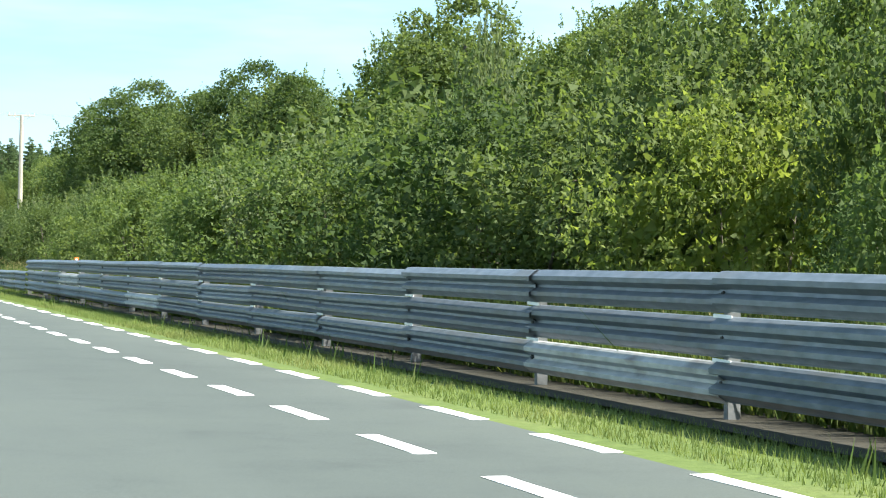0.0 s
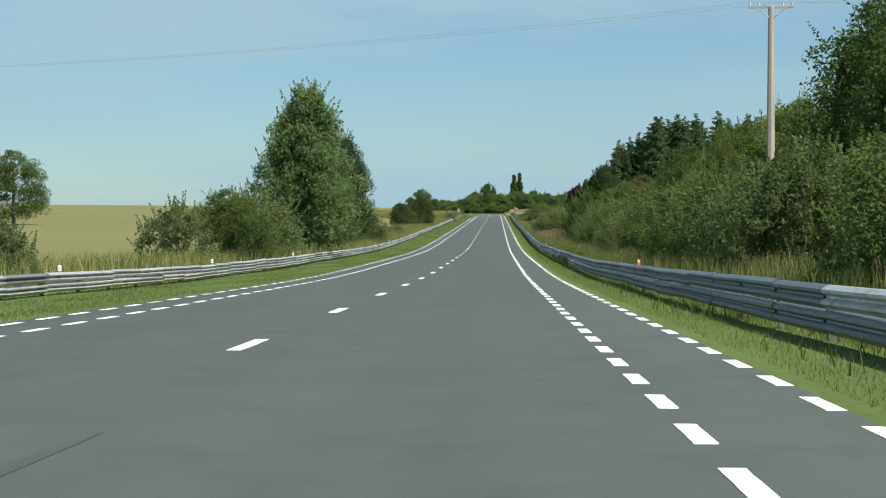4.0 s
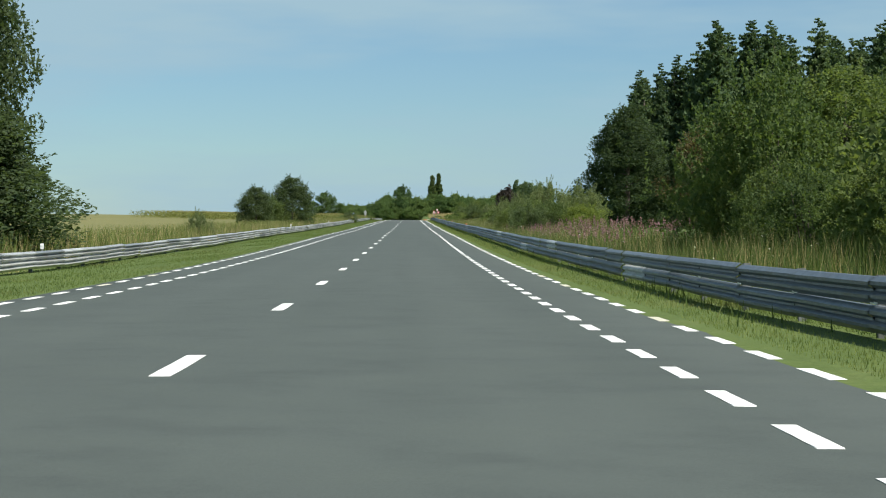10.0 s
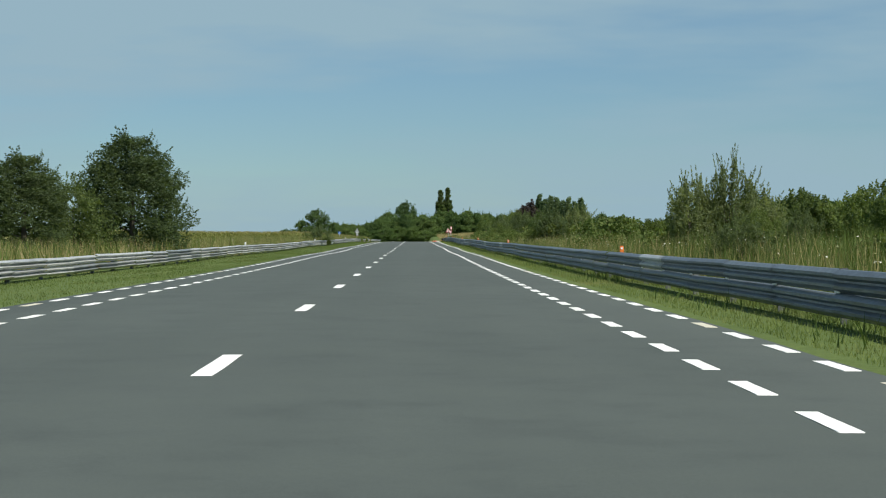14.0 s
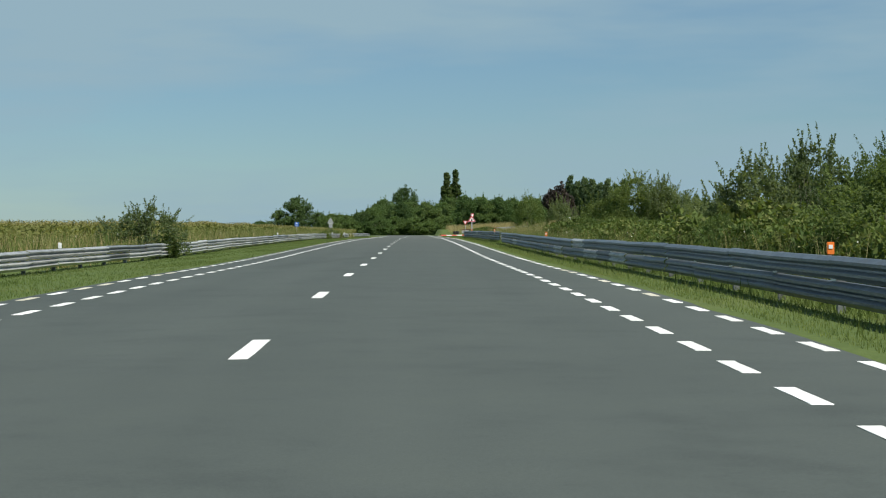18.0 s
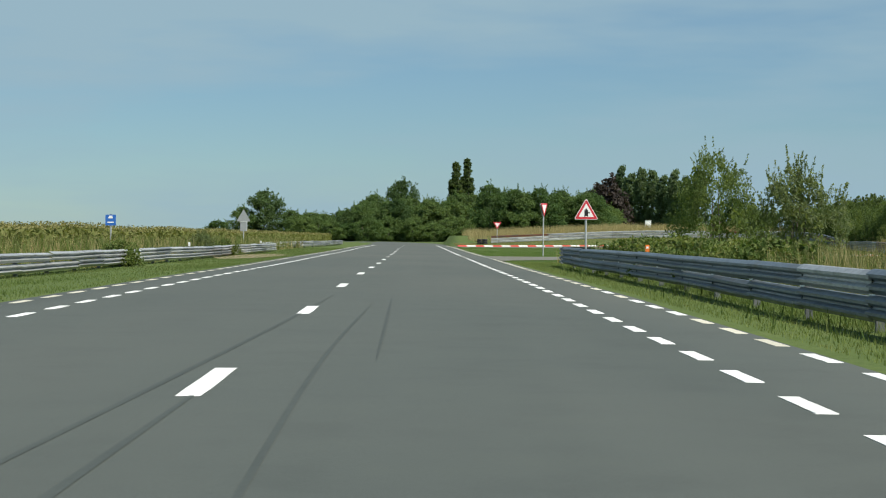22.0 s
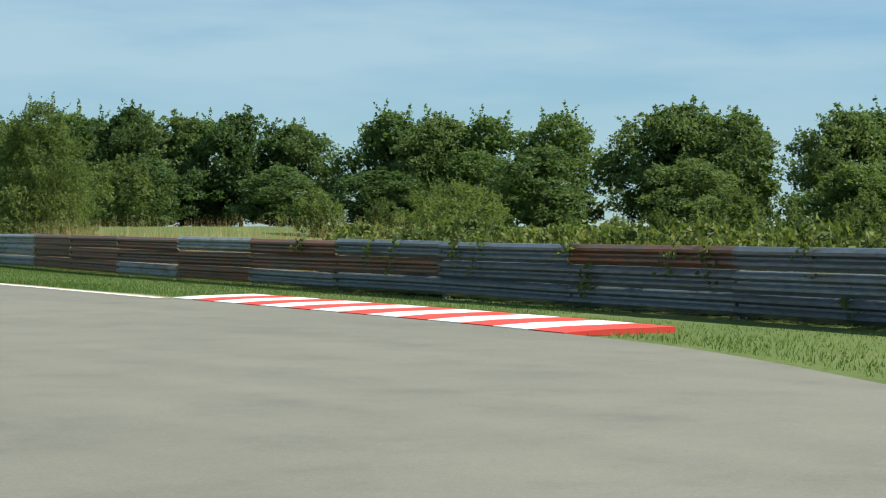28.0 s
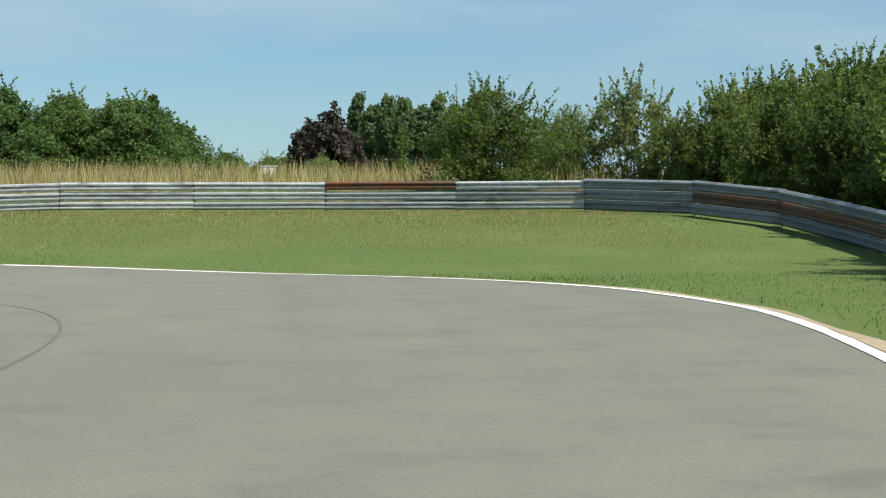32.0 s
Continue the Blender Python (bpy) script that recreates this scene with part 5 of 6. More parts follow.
def trailing(y, reach, seed):
    """A bramble shoot that arches over the top beam and hangs down its face."""
    rng = np.random.default_rng(seed)
    x = float(np.interp(y, [p.y for p in loop_rail[:half]], [p.x for p in loop_rail[:half]]))
    thing = tagged(empty("bramble_shoot", Matrix.Translation((x, y, ground_z(x, y)))), "leafy bramble shoot hanging over the guard rail", "bramble", "bramble shoots")
    u = np.linspace(0, 1, 14)
    px = np.where(u < 0.5, 0.55 - 1.36 * u, -0.13 - 0.03 * np.sin(u * 9))
    pz = np.where(u < 0.5, 0.95 + 0.22 * np.sin(u * 2 * math.pi), 1.0 - reach * (2 * u - 1)) 
    py = 0.25 * rng.normal() * u + 0.04 * np.sin(u * 7 + seed)
    bm = bmesh.new()
    for i in range(13):
        rod(bm, 0.006, 0.005, (px[i], py[i], pz[i]), (px[i + 1], py[i + 1], pz[i + 1]), 5)
    part("stem", bm, M_BARK, thing)
    c = np.stack([px, py, pz], 1)[rng.integers(2, 14, 46)] + rng.normal(size=(46, 3)) * np.array([0.03, 0.09, 0.06])
    c[:, 0] = np.where(c[:, 2] < 0.98, np.minimum(c[:, 0], -0.11), c[:, 0])
    new("foliage", leaves_mesh("shoot_leaves", c, rng.uniform(0.045, 0.085, 46), L_WEED, seed, 0.2, 1.3)).parent = thing


for k, (y, reach) in enumerate(((18.2, 0.3), (20.4, 0.55), (21.0, 0.35), (23.5, 0.2), (26.3, 0.5), (27.1, 0.3), (29.0, 0.6), (30.2, 0.4), (33.4, 0.25))):
    trailing(y, reach, 400 + k)
belt((LOWBUSH, BACKDARK), 42.6, 44.0, 20, 34, 1.7, 1.1, 1.5, "brambles along the rail")
belt((BACKBUSH, BACKDARK), 84, 96, 60, 112, 5.0, 1.8, 3.0, "meadow shrubs")
put(BUSH, 68.0, 66.0, 3.2, 4.6, group="meadow shrubs")
for k in range(34):
    u = k / 33
    x, y = 92 + 62 * u + prnd.uniform(-3, 3), 190 - 132 * u + prnd.uniform(-4, 4)
    put(prnd.choice((WOODTREE, WOODDARK)), x, y, prnd.uniform(9.2, 10.4) + 1.8 * (1 - ease(u / 0.4)), 8.8, group="trees of the meadow wood")
for k in range(16):
    u = k / 15
    put(prnd.choice((WOODTREE, WOODDARK)), 84 + 55 * u + prnd.uniform(-3, 3), 176 - 122 * u + prnd.uniform(-4, 4), prnd.uniform(4.5, 6.5), 7.5, group="trees of the meadow wood")
belt((BACKBUSH, BACKDARK), 62, 100, 120, 180, 5.0, 3.0, 5.0, "meadow shrubs")
# the second row of the hedges, too dense to tell its shrubs apart
co, slot = [], []
for kind, m in THICKET:
    me = kind.children[0].data
    v = np.empty(len(me.vertices) * 3, np.float32)
    me.vertices.foreach_get("co", v)
    mm = np.array(m)
    co.append(v.reshape(-1, 3) @ mm[:3, :3].T + mm[:3, 3])
    slot.append(np.full(len(me.polygons), 0 if kind == BACKBUSH else 1, np.int32))
co, slot = np.concatenate(co), np.concatenate(slot)
me = bpy.data.meshes.new("thicket")
me.vertices.add(len(co))
me.vertices.foreach_set("co", co.ravel())
me.loops.add(len(co))
me.loops.foreach_set("vertex_index", np.arange(len(co), dtype=np.int32))
me.polygons.add(len(slot))
me.polygons.foreach_set("loop_start", np.arange(0, len(co), 3, dtype=np.int32))
me.polygons.foreach_set("loop_total", np.full(len(slot), 3, np.int32))
me.materials.append(L_MID)
me.materials.append(L_DARK)
me.polygons.foreach_set("material_index", slot)
me.update(calc_edges=True)
tagged(new("thicket", me), "dense green thicket behind the roadside and hairpin shrubs", "thicket", kind="stuff")
for kind in MASTERS:
    if kind not in used:
        for o in (kind, *kind.children_recursive):
            bpy.data.objects.remove(o)


# ---- grass, weeds and crops ----
def blades(name, count, where, height, width, mat, seed, label, category, lean=0.35):
    """Blades of grass: one triangle each, where(rng, n) gives x and y."""
    rng = np.random.default_rng(seed)
    x, y = where(rng, count)
    z = np.array([ground_z(float(a), float(b)) for a, b in zip(x, y)])
    hh = height * rng.uniform(0.45, 1.25, len(x))
    a = rng.uniform(0, 6.283, len(x))
    dx, dy = np.cos(a) * width / 2, np.sin(a) * width / 2
    lx, ly = rng.normal(size=(2, len(x))) * lean * hh
    v = np.stack([np.stack([x - dx, y - dy, z - 0.02], 1), np.stack([x + dx, y + dy, z - 0.02], 1), np.stack([x + lx, y + ly, z + hh], 1)], 1).reshape(-1, 3)
    n = len(x)
    me = bpy.data.meshes.new(name)
    me.vertices.add(3 * n)
    me.vertices.foreach_set("co", v.ravel())
    me.loops.add(3 * n)
    me.loops.foreach_set("vertex_index", np.arange(3 * n, dtype=np.int32))
    me.polygons.add(n)
    me.polygons.foreach_set("loop_start", np.arange(0, 3 * n, 3, dtype=np.int32))
    me.polygons.foreach_set("loop_total", np.full(n, 3, dtype=np.int32))
    me.materials.append(mat)
    me.update(calc_edges=True)
    return tagged(new(name, me), label, category, kind="stuff")


def area(x0, x1, y0, y1, patch=0.0):
    def where(rng, n):
        x, y = rng.uniform(x0, x1, n), rng.uniform(y0, y1, n)
        if patch:
            keep = np.sin(x * 0.9 + 1.7 * np.sin(y * 0.31)) + np.sin(y * 0.47 + 0.8 * np.sin(x * 0.7)) > patch - 1 + rng.normal(size=n) * 0.4
            x, y = x[keep], y[keep]
        return x, y
    return where


def inside(pts, x, y):
    r = np.zeros(len(x), bool)
    px, py = np.array([p.x for p in pts]), np.array([p.y for p in pts])
    for i in range(len(pts)):
        j = i - 1
        c = ((py[i] > y) != (py[j] > y)) & (x < (px[j] - px[i]) * (y - py[i]) / (py[j] - py[i] + 1e-12) + px[i])
        r ^= c
    return r


def off_track(x0, x1, y0, y1, left_of_rail=True):
    rail_y, rail_x = [p.y for p in loop_rail[:half]], [p.x for p in loop_rail[:half]]

    def where(rng, n):
        x, y = rng.uniform(x0, x1, n), rng.uniform(y0, y1, n)
        keep = ~inside(offset_line(INNER, 0.1) + offset_line(OUTER, 0.3)[::-1], x, y) & (x > 5.66)
        keep &= ~inside(kerb_zone, x, y)
        if left_of_rail:
            keep &= (x < np.interp(y, rail_y, rail_x) + 0.6)
        return x[keep], y[keep]
    return where


kerb_zone = kerb_front + offset_line(kerb_front, -1.35)[::-1]
blades("verge_grass", 44000, area(5.64, 6.72, -712, -650), 0.065, 0.012, L_GRASS, 58, "mown green grass verge before the tall rail", "grass")
blades("verge_grass", 250000, area(5.64, 7.6, -650, -30), 0.06, 0.014, L_GRASS, 41, "mown green grass verge along the road", "grass")
blades("verge_grass", 260000, area(-8.8, -5.06, -704, 60), 0.055, 0.022, L_GRASS, 42, "mown green grass verge across the road", "grass")
blades("rough_grass", 90000, area(7.0, 7.7, -650, -43, 0.0), 0.17, 0.018, L_GRASS, 43, "longer grass under the guard rail", "grass")
blades("island_grass", 300000, off_track(5.7, 36.0, -40, 34), 0.042, 0.014, L_LAWN, 44, "green grass of the hairpin island and verge", "grass", 0.6)
blades("island_grass", 220000, off_track(5.7, 50.0, 30, 116), 0.045, 0.016, L_LAWN, 45, "green grass beside the loop and before the rail", "grass", 0.6)
blades("track_side_grass", 150000, off_track(34.0, 47.0, 22, 72), 0.05, 0.011, L_LAWN, 54, "dense mown grass between track edge and rail", "grass")
blades("dry_mown_grass", 90000, off_track(6.0, 46.0, 99, 113), 0.05, 0.018, L_DRY, 55, "dry patches in the mown grass before the rail", "grass", 0.6)
blades("verge_weeds", 5000, area(5.9, 7.0, -710, -47, 0.9), 0.26, 0.03, L_WEED, 56, "sparse weeds in the mown verge", "weeds", 0.25)
blades("tall_dry_grass", 32000, area(7.6, 10.5, -710, -30, 0.7), 0.95, 0.022, L_DRY, 46, "tall dry grass behind the guard rail", "grass", 0.22)
blades("tall_dry_grass", 70000, area(-15.5, -8.8, -710, 60, 0.5), 0.95, 0.028, L_DRY, 47, "tall dry grass before the fields", "grass", 0.25)
blades("weeds", 104000, area(7.5, 14.0, -408, -41, 0.5), 0.8, 0.03, L_WEED, 48, "tall green weeds behind the guard rail", "weeds", 0.25)
blades("weeds", 80000, area(-14.5, -8.9, -710, 60, 0.3), 1.0, 0.045, L_WEED, 49, "green weeds behind the guard rail", "weeds", 0.3)
blades("weeds", 46000, area(7.45, 8.8, -712, -640), 0.7, 0.035, L_WEED, 57, "dense green weeds close behind the tall guard rail", "weeds", 0.3)
blades("weeds", 60000, area(7.5, 12.0, -650, -408, 0.3), 0.8, 0.03, L_WEED, 59, "tall green weeds between rail and shrubs", "weeds", 0.25)
blades("tall_dry_grass", 26000, lambda rng, n: (lambda y: (np.interp(y, [p.y for p in loop_rail[:half]], [p.x for p in loop_rail[:half]]) + rng.uniform(0.4, 4.0, n), y))(rng.uniform(16, 88, n)), 0.9, 0.022, L_DRY, 51, "dry grass behind the hairpin rail", "grass", 0.22)
blades("tall_dry_grass", 3200, lambda rng, n: (lambda y: (np.interp(y, [p.y for p in loop_rail[:half]], [p.x for p in loop_rail[:half]]) + rng.uniform(0.5, 3.5, n), y))(rng.uniform(31, 58, n)), 1.3, 0.018, L_DRY, 60, "tall pale grass heads above the rusted rail", "grass", 0.2)
blades("tall_dry_grass", 40000, area(8.0, 60.0, 117, 150, 0.2), 0.95, 0.04, L_DRY, 52, "dry grass on the bank behind the rail", "grass", 0.22)
blades("meadow_grass", 26000, area(8.0, 16.0, -137, -43, 0.6), 0.85, 0.02, L_DRY, 53, "straw-coloured tall grass by the junction", "grass", 0.2)


def heads(name, label, mat, count, box_, z, size, seed, each=1, tall=0.0, patch=0.8):
    """Flower heads that stand among the weeds, in drifts; each spike has several small faces."""
    rng = np.random.default_rng(seed)
    x, y = area(*box_, patch)(rng, count)
    z = np.array([ground_z(float(a), float(b)) for a, b in zip(x, y)]) + rng.uniform(*z, len(x))
    at = np.concatenate([np.stack([x, y, z - tall * rng.random(len(x))], 1) + rng.normal(size=(len(x), 3)) * 0.015 for _ in range(each)])
    me = leaves_mesh(name + "_heads", at, rng.uniform(*size, len(at)), mat, seed, 2.5 if each == 1 else 0.3, 1.0 if each == 1 else 1.6)
    return tagged(new(name, me), label, "wildflowers", kind="stuff")


heads("wild_carrot", "small white flower heads among the tall weeds", L_UMBEL, 1300, (7.6, 11.5, -480, -140), (0.5, 1.0), (0.03, 0.065), 71)
heads("wild_carrot", "small white flower heads before the fields", L_UMBEL, 800, (-12.5, -8.8, -560, -60), (0.5, 1.0), (0.03, 0.065), 72)
heads("willowherb", "faded pink willowherb in the weeds", L_BLOSSOM, 1500, (8.4, 13.0, -452, -384), (0.7, 1.15), (0.03, 0.06), 50, 9, 0.32)


def maize(count, seed):
    """Rows of maize: stalk leaves and tassels, the outer rows thickest."""
    rng = np.random.default_rng(seed)
    x = -14.2 - 0.75 * np.floor(52 * rng.random(count) ** 1.9) + rng.normal(size=count) * 0.08
    y = rng.uniform(-152, 230, count)
    z = np.array([ground_z(float(a), float(b)) for a, b in zip(x, y)])
    h = 1.54 + 0.09 * np.sin(y * 0.21) + rng.uniform(-0.05, 0.05, count)
    cs, ss = [], []
    for k in range(6):
        f = 0.2 + 0.72 * k / 6 + rng.uniform(-0.06, 0.06, count)
        cs.append(np.stack([x + rng.normal(size=count) * 0.16, y + rng.normal(size=count) * 0.2, z + f * h], 1))
        ss.append(np.full(count, 0.15) * rng.uniform(0.7, 1.3, count))
    tas = np.concatenate([np.stack([x + rng.normal(size=count) * 0.2, y + rng.normal(size=count) * 0.3, z + h * rng.uniform(0.86, 1.02, count)], 1) for _ in range(3)])
    return np.concatenate(cs), np.concatenate(ss), tas


mc, ms, mt = maize(22000, 61)
tagged(new("maize_field", leaves_mesh("maize_leaves", mc, ms, L_CORN, 62, -0.6, 2.6)), "field of tall green maize behind the guard rail", "maize", kind="stuff")
tagged(new("maize_tassels", leaves_mesh("maize_tassels", mt, np.full(len(mt), 0.075), L_TASSEL, 63, 0.4, 1.6)), "straw-coloured tassels on top of the maize", "maize", kind="stuff")

# ---- signs, posts and poles ----
def plate(bm, pts, y, th):
    """A flat plate in the xz plane with rounded edges."""
    front = [bm.verts.new((x, y, z)) for x, z in pts]
    back = [bm.verts.new((x, y + th, z)) for x, z in pts]
    n = len(pts)
    bm.faces.new(front)
    bm.faces.new(back[::-1])
    for i in range(n):
        bm.faces.new((front[i], back[i], back[(i + 1) % n], front[(i + 1) % n]))
    return bm


def tri(side, r, down=False, cz=0.0):
    """A triangle with rounded corners."""
    R = side / math.sqrt(3)
    pts = []
    for k in range(3):
        a0 = math.pi / 2 + k * 2.0944 + (math.pi if down else 0)
        c = (math.cos(a0) * (R - 2 * r), math.sin(a0) * (R - 2 * r))
        for j in range(-3, 4):
            a = a0 + j * (1.0472 / 3)
            pts.append((c[0] + r * math.cos(a), cz + c[1] + r * math.sin(a)))
    return pts


def sign_post(name, label, x, y, yaw, pole_h, build, lean=0.0, category="traffic sign"):
    thing = tagged(empty(name, Matrix.Translation((x, y, ground_z(x, y))) @ Matrix.Rotation(radians(yaw), 4, "Z") @ Matrix.Rotation(radians(lean), 4, "Y")), label, category)
    part("pole", rod(bmesh.new(), 0.038, 0.038, (0, 0.05, -0.3), (0, 0.05, pole_h), 12), M_POLE, thing, "grey zinc pole")
    part("cap", rod(bmesh.new(), 0.041, 0.030, (0, 0.05, pole_h), (0, 0.05, pole_h + 0.02), 12), M_SIGNBLACK, thing)
    build(thing, pole_h)
    return thing


def clamps(thing, zs):
    for z in zs:
        part("clamp", box(bmesh.new(), 0.12, 0.07, 0.04, (0, 0.035, z)), M_POLE, thing)


def yield_sign(thing, h):
    z = h - 0.29
    back = part("panel", plate(bmesh.new(), tri(0.95, 0.035, True, z), 0.0, 0.012), M_SIGNGREY, thing, "grey sheet-metal back")
    part("border", plate(bmesh.new(), tri(0.94, 0.035, True, z), -0.004, 0.004), M_SIGNRED, thing, "red border of the triangle")
    part("face", plate(bmesh.new(), tri(0.62, 0.02, True, z), -0.008, 0.004), M_SIGNPALE, thing, "faded white centre")
    clamps(thing, (z + 0.14, z - 0.12))


def double_yield(thing, h):
    """The triangle and, behind the pole, the edge-on back plate of a second one."""
    yield_sign(thing, h)
    z = h - 0.31
    turn = Matrix.Rotation(radians(2), 4, "Z")
    for name, pts, off, mat, label in (("back_panel", tri(0.92, 0.035, True, z), 0.105, M_SIGNGREY, "second triangle seen from behind"), ("back_border", tri(0.91, 0.035, True, z), 0.118, M_SIGNPALE, "pale face turned away")):
        bm = plate(bmesh.new(), pts, off, 0.010)
        bmesh.ops.transform(bm, matrix=turn, verts=bm.verts)
        part(name, bm, mat, thing, label)


def warning_sign(thing, h):
    z = h - 0.28
    part("panel", plate(bmesh.new(), tri(0.92, 0.04, False, z), 0.0, 0.012), M_SIGNGREY, thing, "grey sheet-metal back")
    part("rim", plate(bmesh.new(), tri(0.91, 0.04, False, z), -0.003, 0.003), M_SIGNPALE, thing, "thin white rim")
    part("border", plate(bmesh.new(), tri(0.85, 0.035, False, z), -0.007, 0.004), M_SIGNRED, thing, "red border of the triangle")
    part("face", plate(bmesh.new(), tri(0.58, 0.02, False, z), -0.011, 0.004), M_SIGNWHITE, thing, "white centre")
    arrow = [(x, z + q) for x, q in ((-0.066, -0.165), (0.0, -0.125), (0.066, -0.165), (0.066, -0.035), (0.135, -0.035), (0.135, 0.012), (0.066, 0.012), (0.066, 0.075), (0.0, 0.155), (-0.066, 0.075))]
    part("symbol", plate(bmesh.new(), arrow, -0.014, 0.003), M_SIGNBLACK, thing, "black priority arrow with a side road")
    clamps(thing, (z - 0.1, z + 0.12))


sign_post("yield_sign", "upside-down red and white triangle on a grey pole, turned aside", 9.2, 0.0, 62, 3.2, double_yield)
sign_post("yield_sign", "small red and white triangle on a pole by the loop exit", 11.1, 108.0, 6, 2.55, yield_sign)
sign_post("warning_sign", "red-bordered triangle with a black arrow beside the rail end", 7.8, -43.0, 3, 2.33, warning_sign)


def back_sign(thing, h):
    z = h - 0.35
    part("panel", plate(bmesh.new(), tri(1.05, 0.04, False, z), 0.0, 0.012), M_SIGNGREY, thing, "grey back of a triangular sign")
    part("plate", plate(bmesh.new(), [(-0.24, z - 1.02), (0.26, z - 1.02), (0.26, z - 0.34), (-0.24, z - 0.34)], -0.01, 0.012), M_SIGNGREY, thing, "grey back of a rectangular plate")
    part("frame_bar", box(bmesh.new(), 0.62, 0.02, 0.035, (0, -0.02, z - 0.33)), M_SIGNWHITE, thing)
    part("frame_bar", box(bmesh.new(), 0.03, 0.02, 0.66, (0.24, -0.02, z - 0.68)), M_SIGNWHITE, thing)


sign_post("road_sign", "back of a triangular sign with a plate below it", -11.2, 25.7, 0, 2.8, back_sign)


def blue_sign(thing, h):
    part("panel", plate(bmesh.new(), [(-0.25, h - 0.52), (0.25, h - 0.52), (0.25, h), (-0.25, h)], 0.0, 0.012), M_SIGNBLUE, thing, "blue square panel")
    part("mark", plate(bmesh.new(), [(-0.13, h - 0.18), (0.13, h - 0.18), (0.06, h - 0.05), (-0.06, h - 0.05)], -0.005, 0.004), M_SIGNWHITE, thing, "white mark")
    part("mark", plate(bmesh.new(), [(-0.15, h - 0.40), (0.15, h - 0.40), (0.15, h - 0.34), (-0.15, h - 0.34)], -0.005, 0.004), M_SIGNWHITE, thing, "white bar")


sign_post("road_sign", "small blue square sign at the field edge", -13.2, -22.0, 0, 2.05, blue_sign)


def delineator(x, y, z, mat, label, h=0.17, w=0.10, stalk=0.3):
    thing = tagged(empty("delineator", Matrix.Translation((x, y, ground_z(x, y) + z))), label, "delineator", "rail delineators")
    part("plate", box(bmesh.new(), w, 0.02, h, (0, 0, h / 2), None, 0.006), mat, thing)
    part("stalk", box(bmesh.new(), 0.03, 0.025, stalk, (0, 0.022, 0.03 - stalk / 2 + h * 0.4)), M_POLE, thing)
    part("reflector", box(bmesh.new(), w * 0.55, 0.01, h * 0.3, (0, -0.013, h * 0.62)), M_SIGNWHITE, thing)


for y, z in ((-660.9, 1.02), (-602.0, 0.72), (-496.9, 0.72), (-340.0, 0.72), (-280.0, 0.72), (-228.0, 0.72), (-173.0, 0.72), (-120.5, 0.75), (-67.0, 0.75)):
    delineator(7.10, y, z, M_ORANGE, "orange reflector plate on the guard rail")
for y in (-609.6, -583.7, -554.1, -461.4, -352.3, -277.9, -200.7, -118.3, -30.0, 8.0):
    delineator(-8.45, y, 0.62, M_SIGNWHITE, "small white reflector plate on the guard rail", 0.16, 0.10)


def power_pole(x, y, h):
    thing = tagged(empty("power_pole", Matrix.Translation((x, y, ground_z(x, y)))), "grey concrete power pole with a wide crossarm", "power pole")
    bm = bmesh.new()
    rod(bm, 0.20, 0.11, (0, 0, -0.5), (0, 0, h), 8)
    part("pole", bm, M_CONC, thing)
    part("crossarm", box(bmesh.new(), 1.75, 0.10, 0.09, (0, 0, h - 0.02), None, 0.01), M_CONC, thing, "steel crossarm")
    for dx in (-0.8, -0.45, 0.45, 0.8):
        part("insulator", rod(bmesh.new(), 0.045, 0.03, (dx, 0, h + 0.02), (dx, 0, h + 0.16), 8), M_POLE, thing)
    for dx in (-0.55, 0.55):
        part("brace", rod(bmesh.new(), 0.02, 0.02, (0, -0.06, h - 0.5), (dx, -0.06, h - 0.05), 6), M_POLE, thing)
    return thing


PX, PY, PH = 13.3, -586.2, 9.9
power_pole(PX, PY, PH)


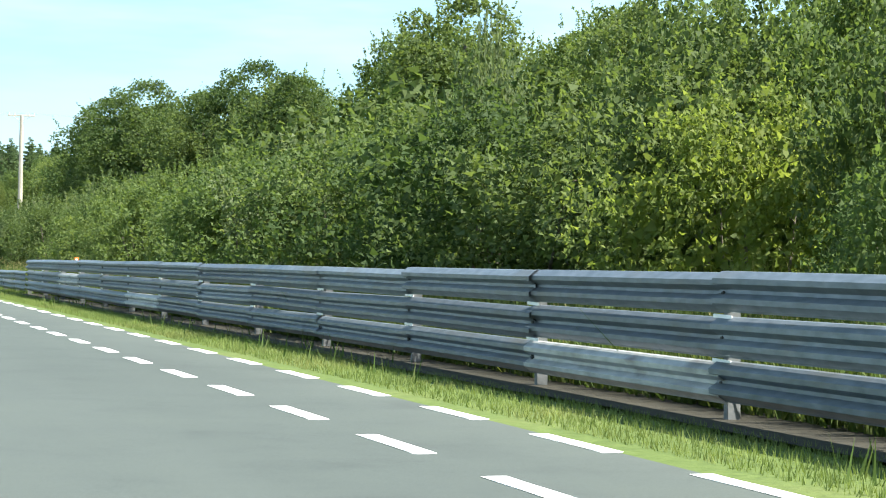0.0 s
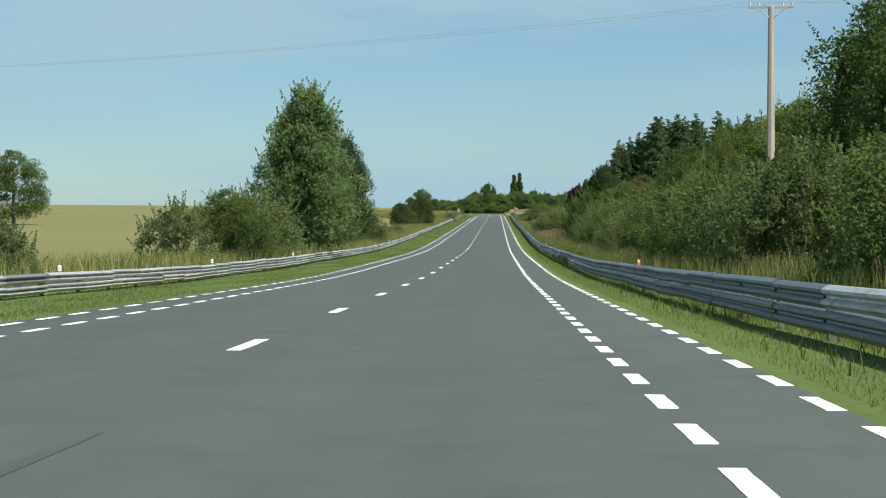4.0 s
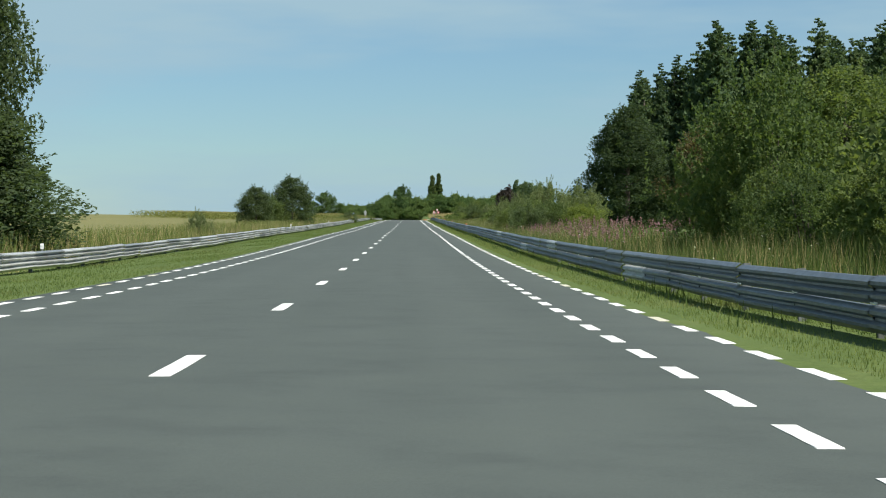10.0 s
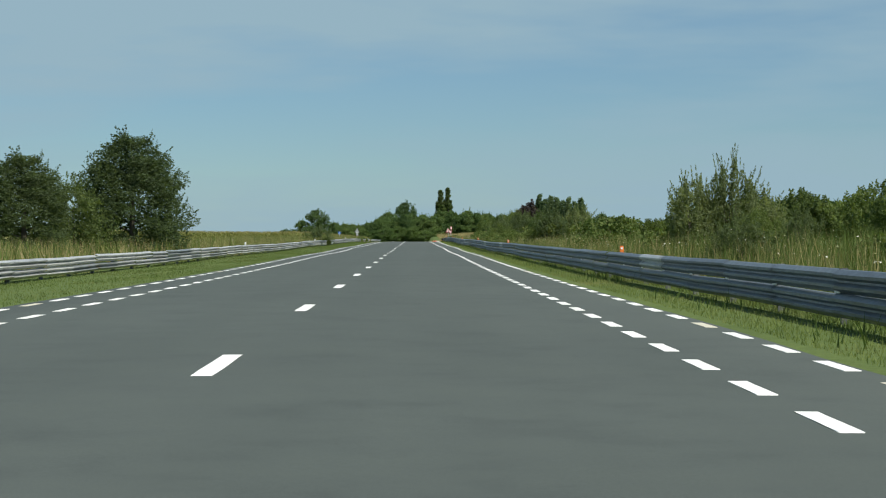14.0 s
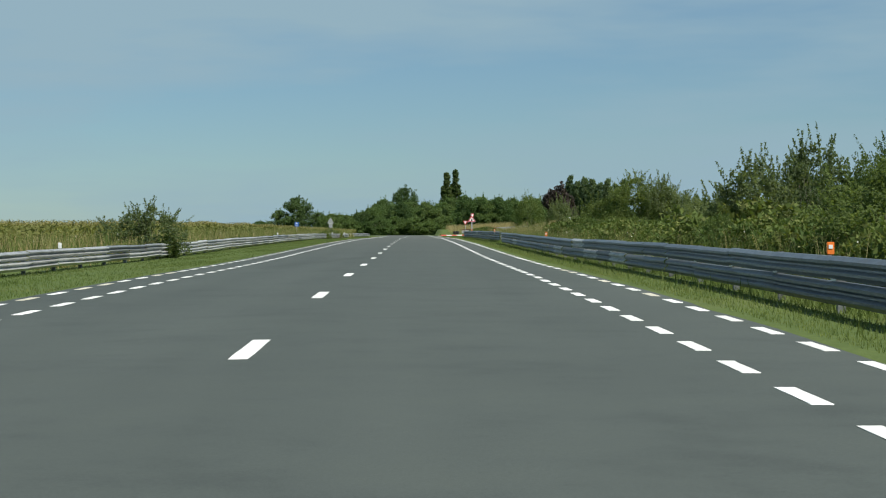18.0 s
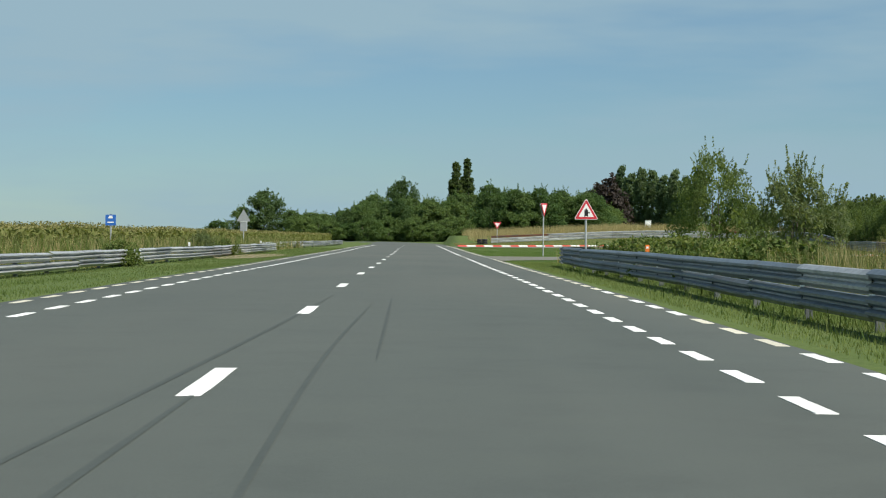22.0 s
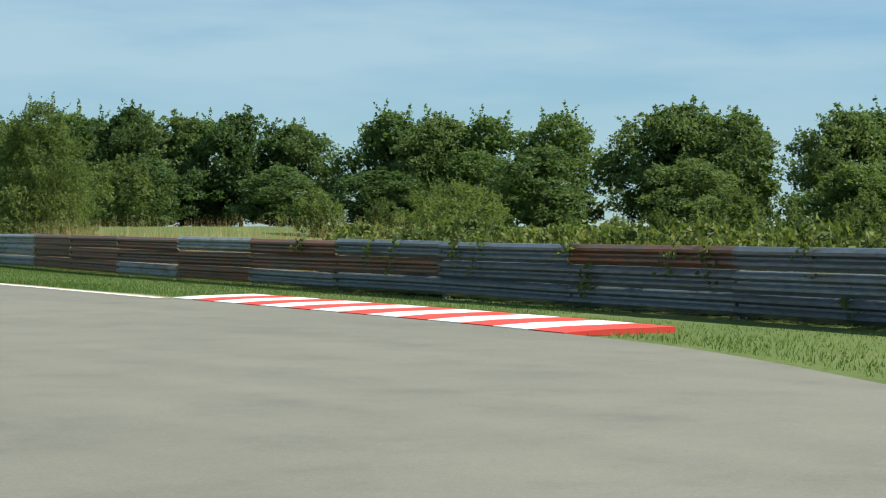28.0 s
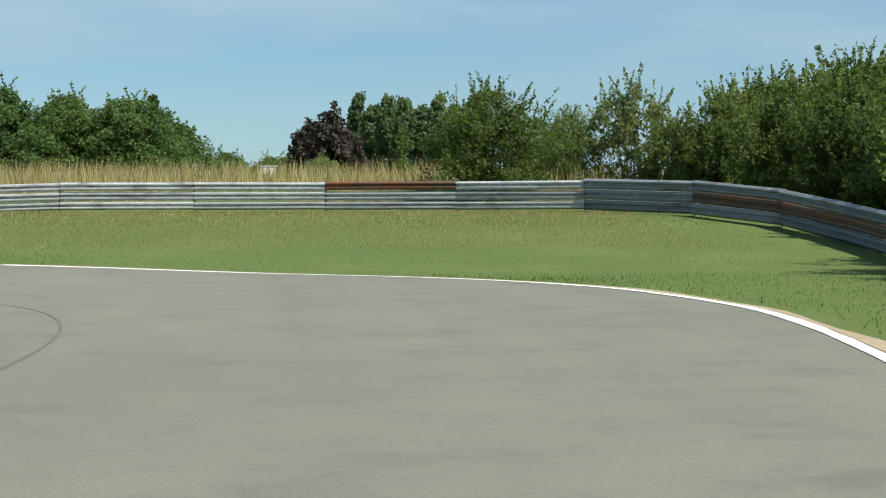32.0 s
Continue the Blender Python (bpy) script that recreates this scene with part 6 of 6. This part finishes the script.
def wire(a, b, sag):
    """One thin hanging tube."""
    n, k, r = 24, 5, 0.0025
    a, b = Vector(a), Vector(b)
    side = (b - a).cross(Vector((0, 0, 1))).normalized()
    vs, fs = [], []
    for i in range(n + 1):
        t = i / n
        p = a.lerp(b, t) - Vector((0, 0, sag * 4 * t * (1 - t)))
        vs += [p + side * r * math.cos(6.283 * q / k) + Vector((0, 0, r * math.sin(6.283 * q / k))) for q in range(k)]
    for i in range(n):
        fs += [(i * k + q, i * k + (q + 1) % k, (i + 1) * k + (q + 1) % k, (i + 1) * k + q) for q in range(k)]
    return tagged(mesh_object("power_cable", vs, fs, M_SIGNGREY), "thin dark overhead power cable", "cable", "overhead cables")


pz = ground_z(PX, PY) + PH + 0.16
for dx in (-0.8, -0.45, 0.45, 0.8):
    wire((PX + dx, PY, pz), (PX + dx - 85, PY + 42, pz + 1.2), 1.6)
    wire((PX + dx, PY, pz), (PX + dx + 60, PY - 24, pz + 1.0), 1.2)


# old tyres at the rail end, white box on the bank
def tyre(x, y, z, r=0.32, lying=True):
    bm = bmesh.new()
    n, k = 20, 8
    ring = [[bm.verts.new(((r - 0.1 + 0.1 * math.cos(6.283 * j / k)) * math.cos(6.283 * i / n), (r - 0.1 + 0.1 * math.cos(6.283 * j / k)) * math.sin(6.283 * i / n), 0.1 * math.sin(6.283 * j / k))) for j in range(k)] for i in range(n)]
    for i in range(n):
        for j in range(k):
            bm.faces.new((ring[i][j], ring[(i + 1) % n][j], ring[(i + 1) % n][(j + 1) % k], ring[i][(j + 1) % k]))
    me = bpy.data.meshes.new("tyre")
    bm.to_mesh(me)
    bm.free()
    me.materials.append(M_TYRE)
    ob = new("tyre", me)
    ob.matrix_world = Matrix.Translation((x, y, ground_z(x, y) + z))
    return tagged(ob, "old black tyre stacked at the end of the guard rail", "tyre", "tyre stack")


for k in range(3):
    for j in range(3):
        tyre(9.6 - 0.62 * (k % 2), 107.6 - 0.6 * k, 0.1 + 0.2 * j)
wb = tagged(empty("cabinet", Matrix.Translation((36.0, 165.0, ground_z(36.0, 165.0)))), "small white box standing on the grassy bank", "cabinet")
part("body", box(bmesh.new(), 0.9, 0.5, 2.0, (0, 0, 1.0), None, 0.02), M_SIGNWHITE, wb)
part("lid", box(bmesh.new(), 1.0, 0.6, 0.06, (0, 0, 2.03), None, 0.015), M_SIGNPALE, wb)
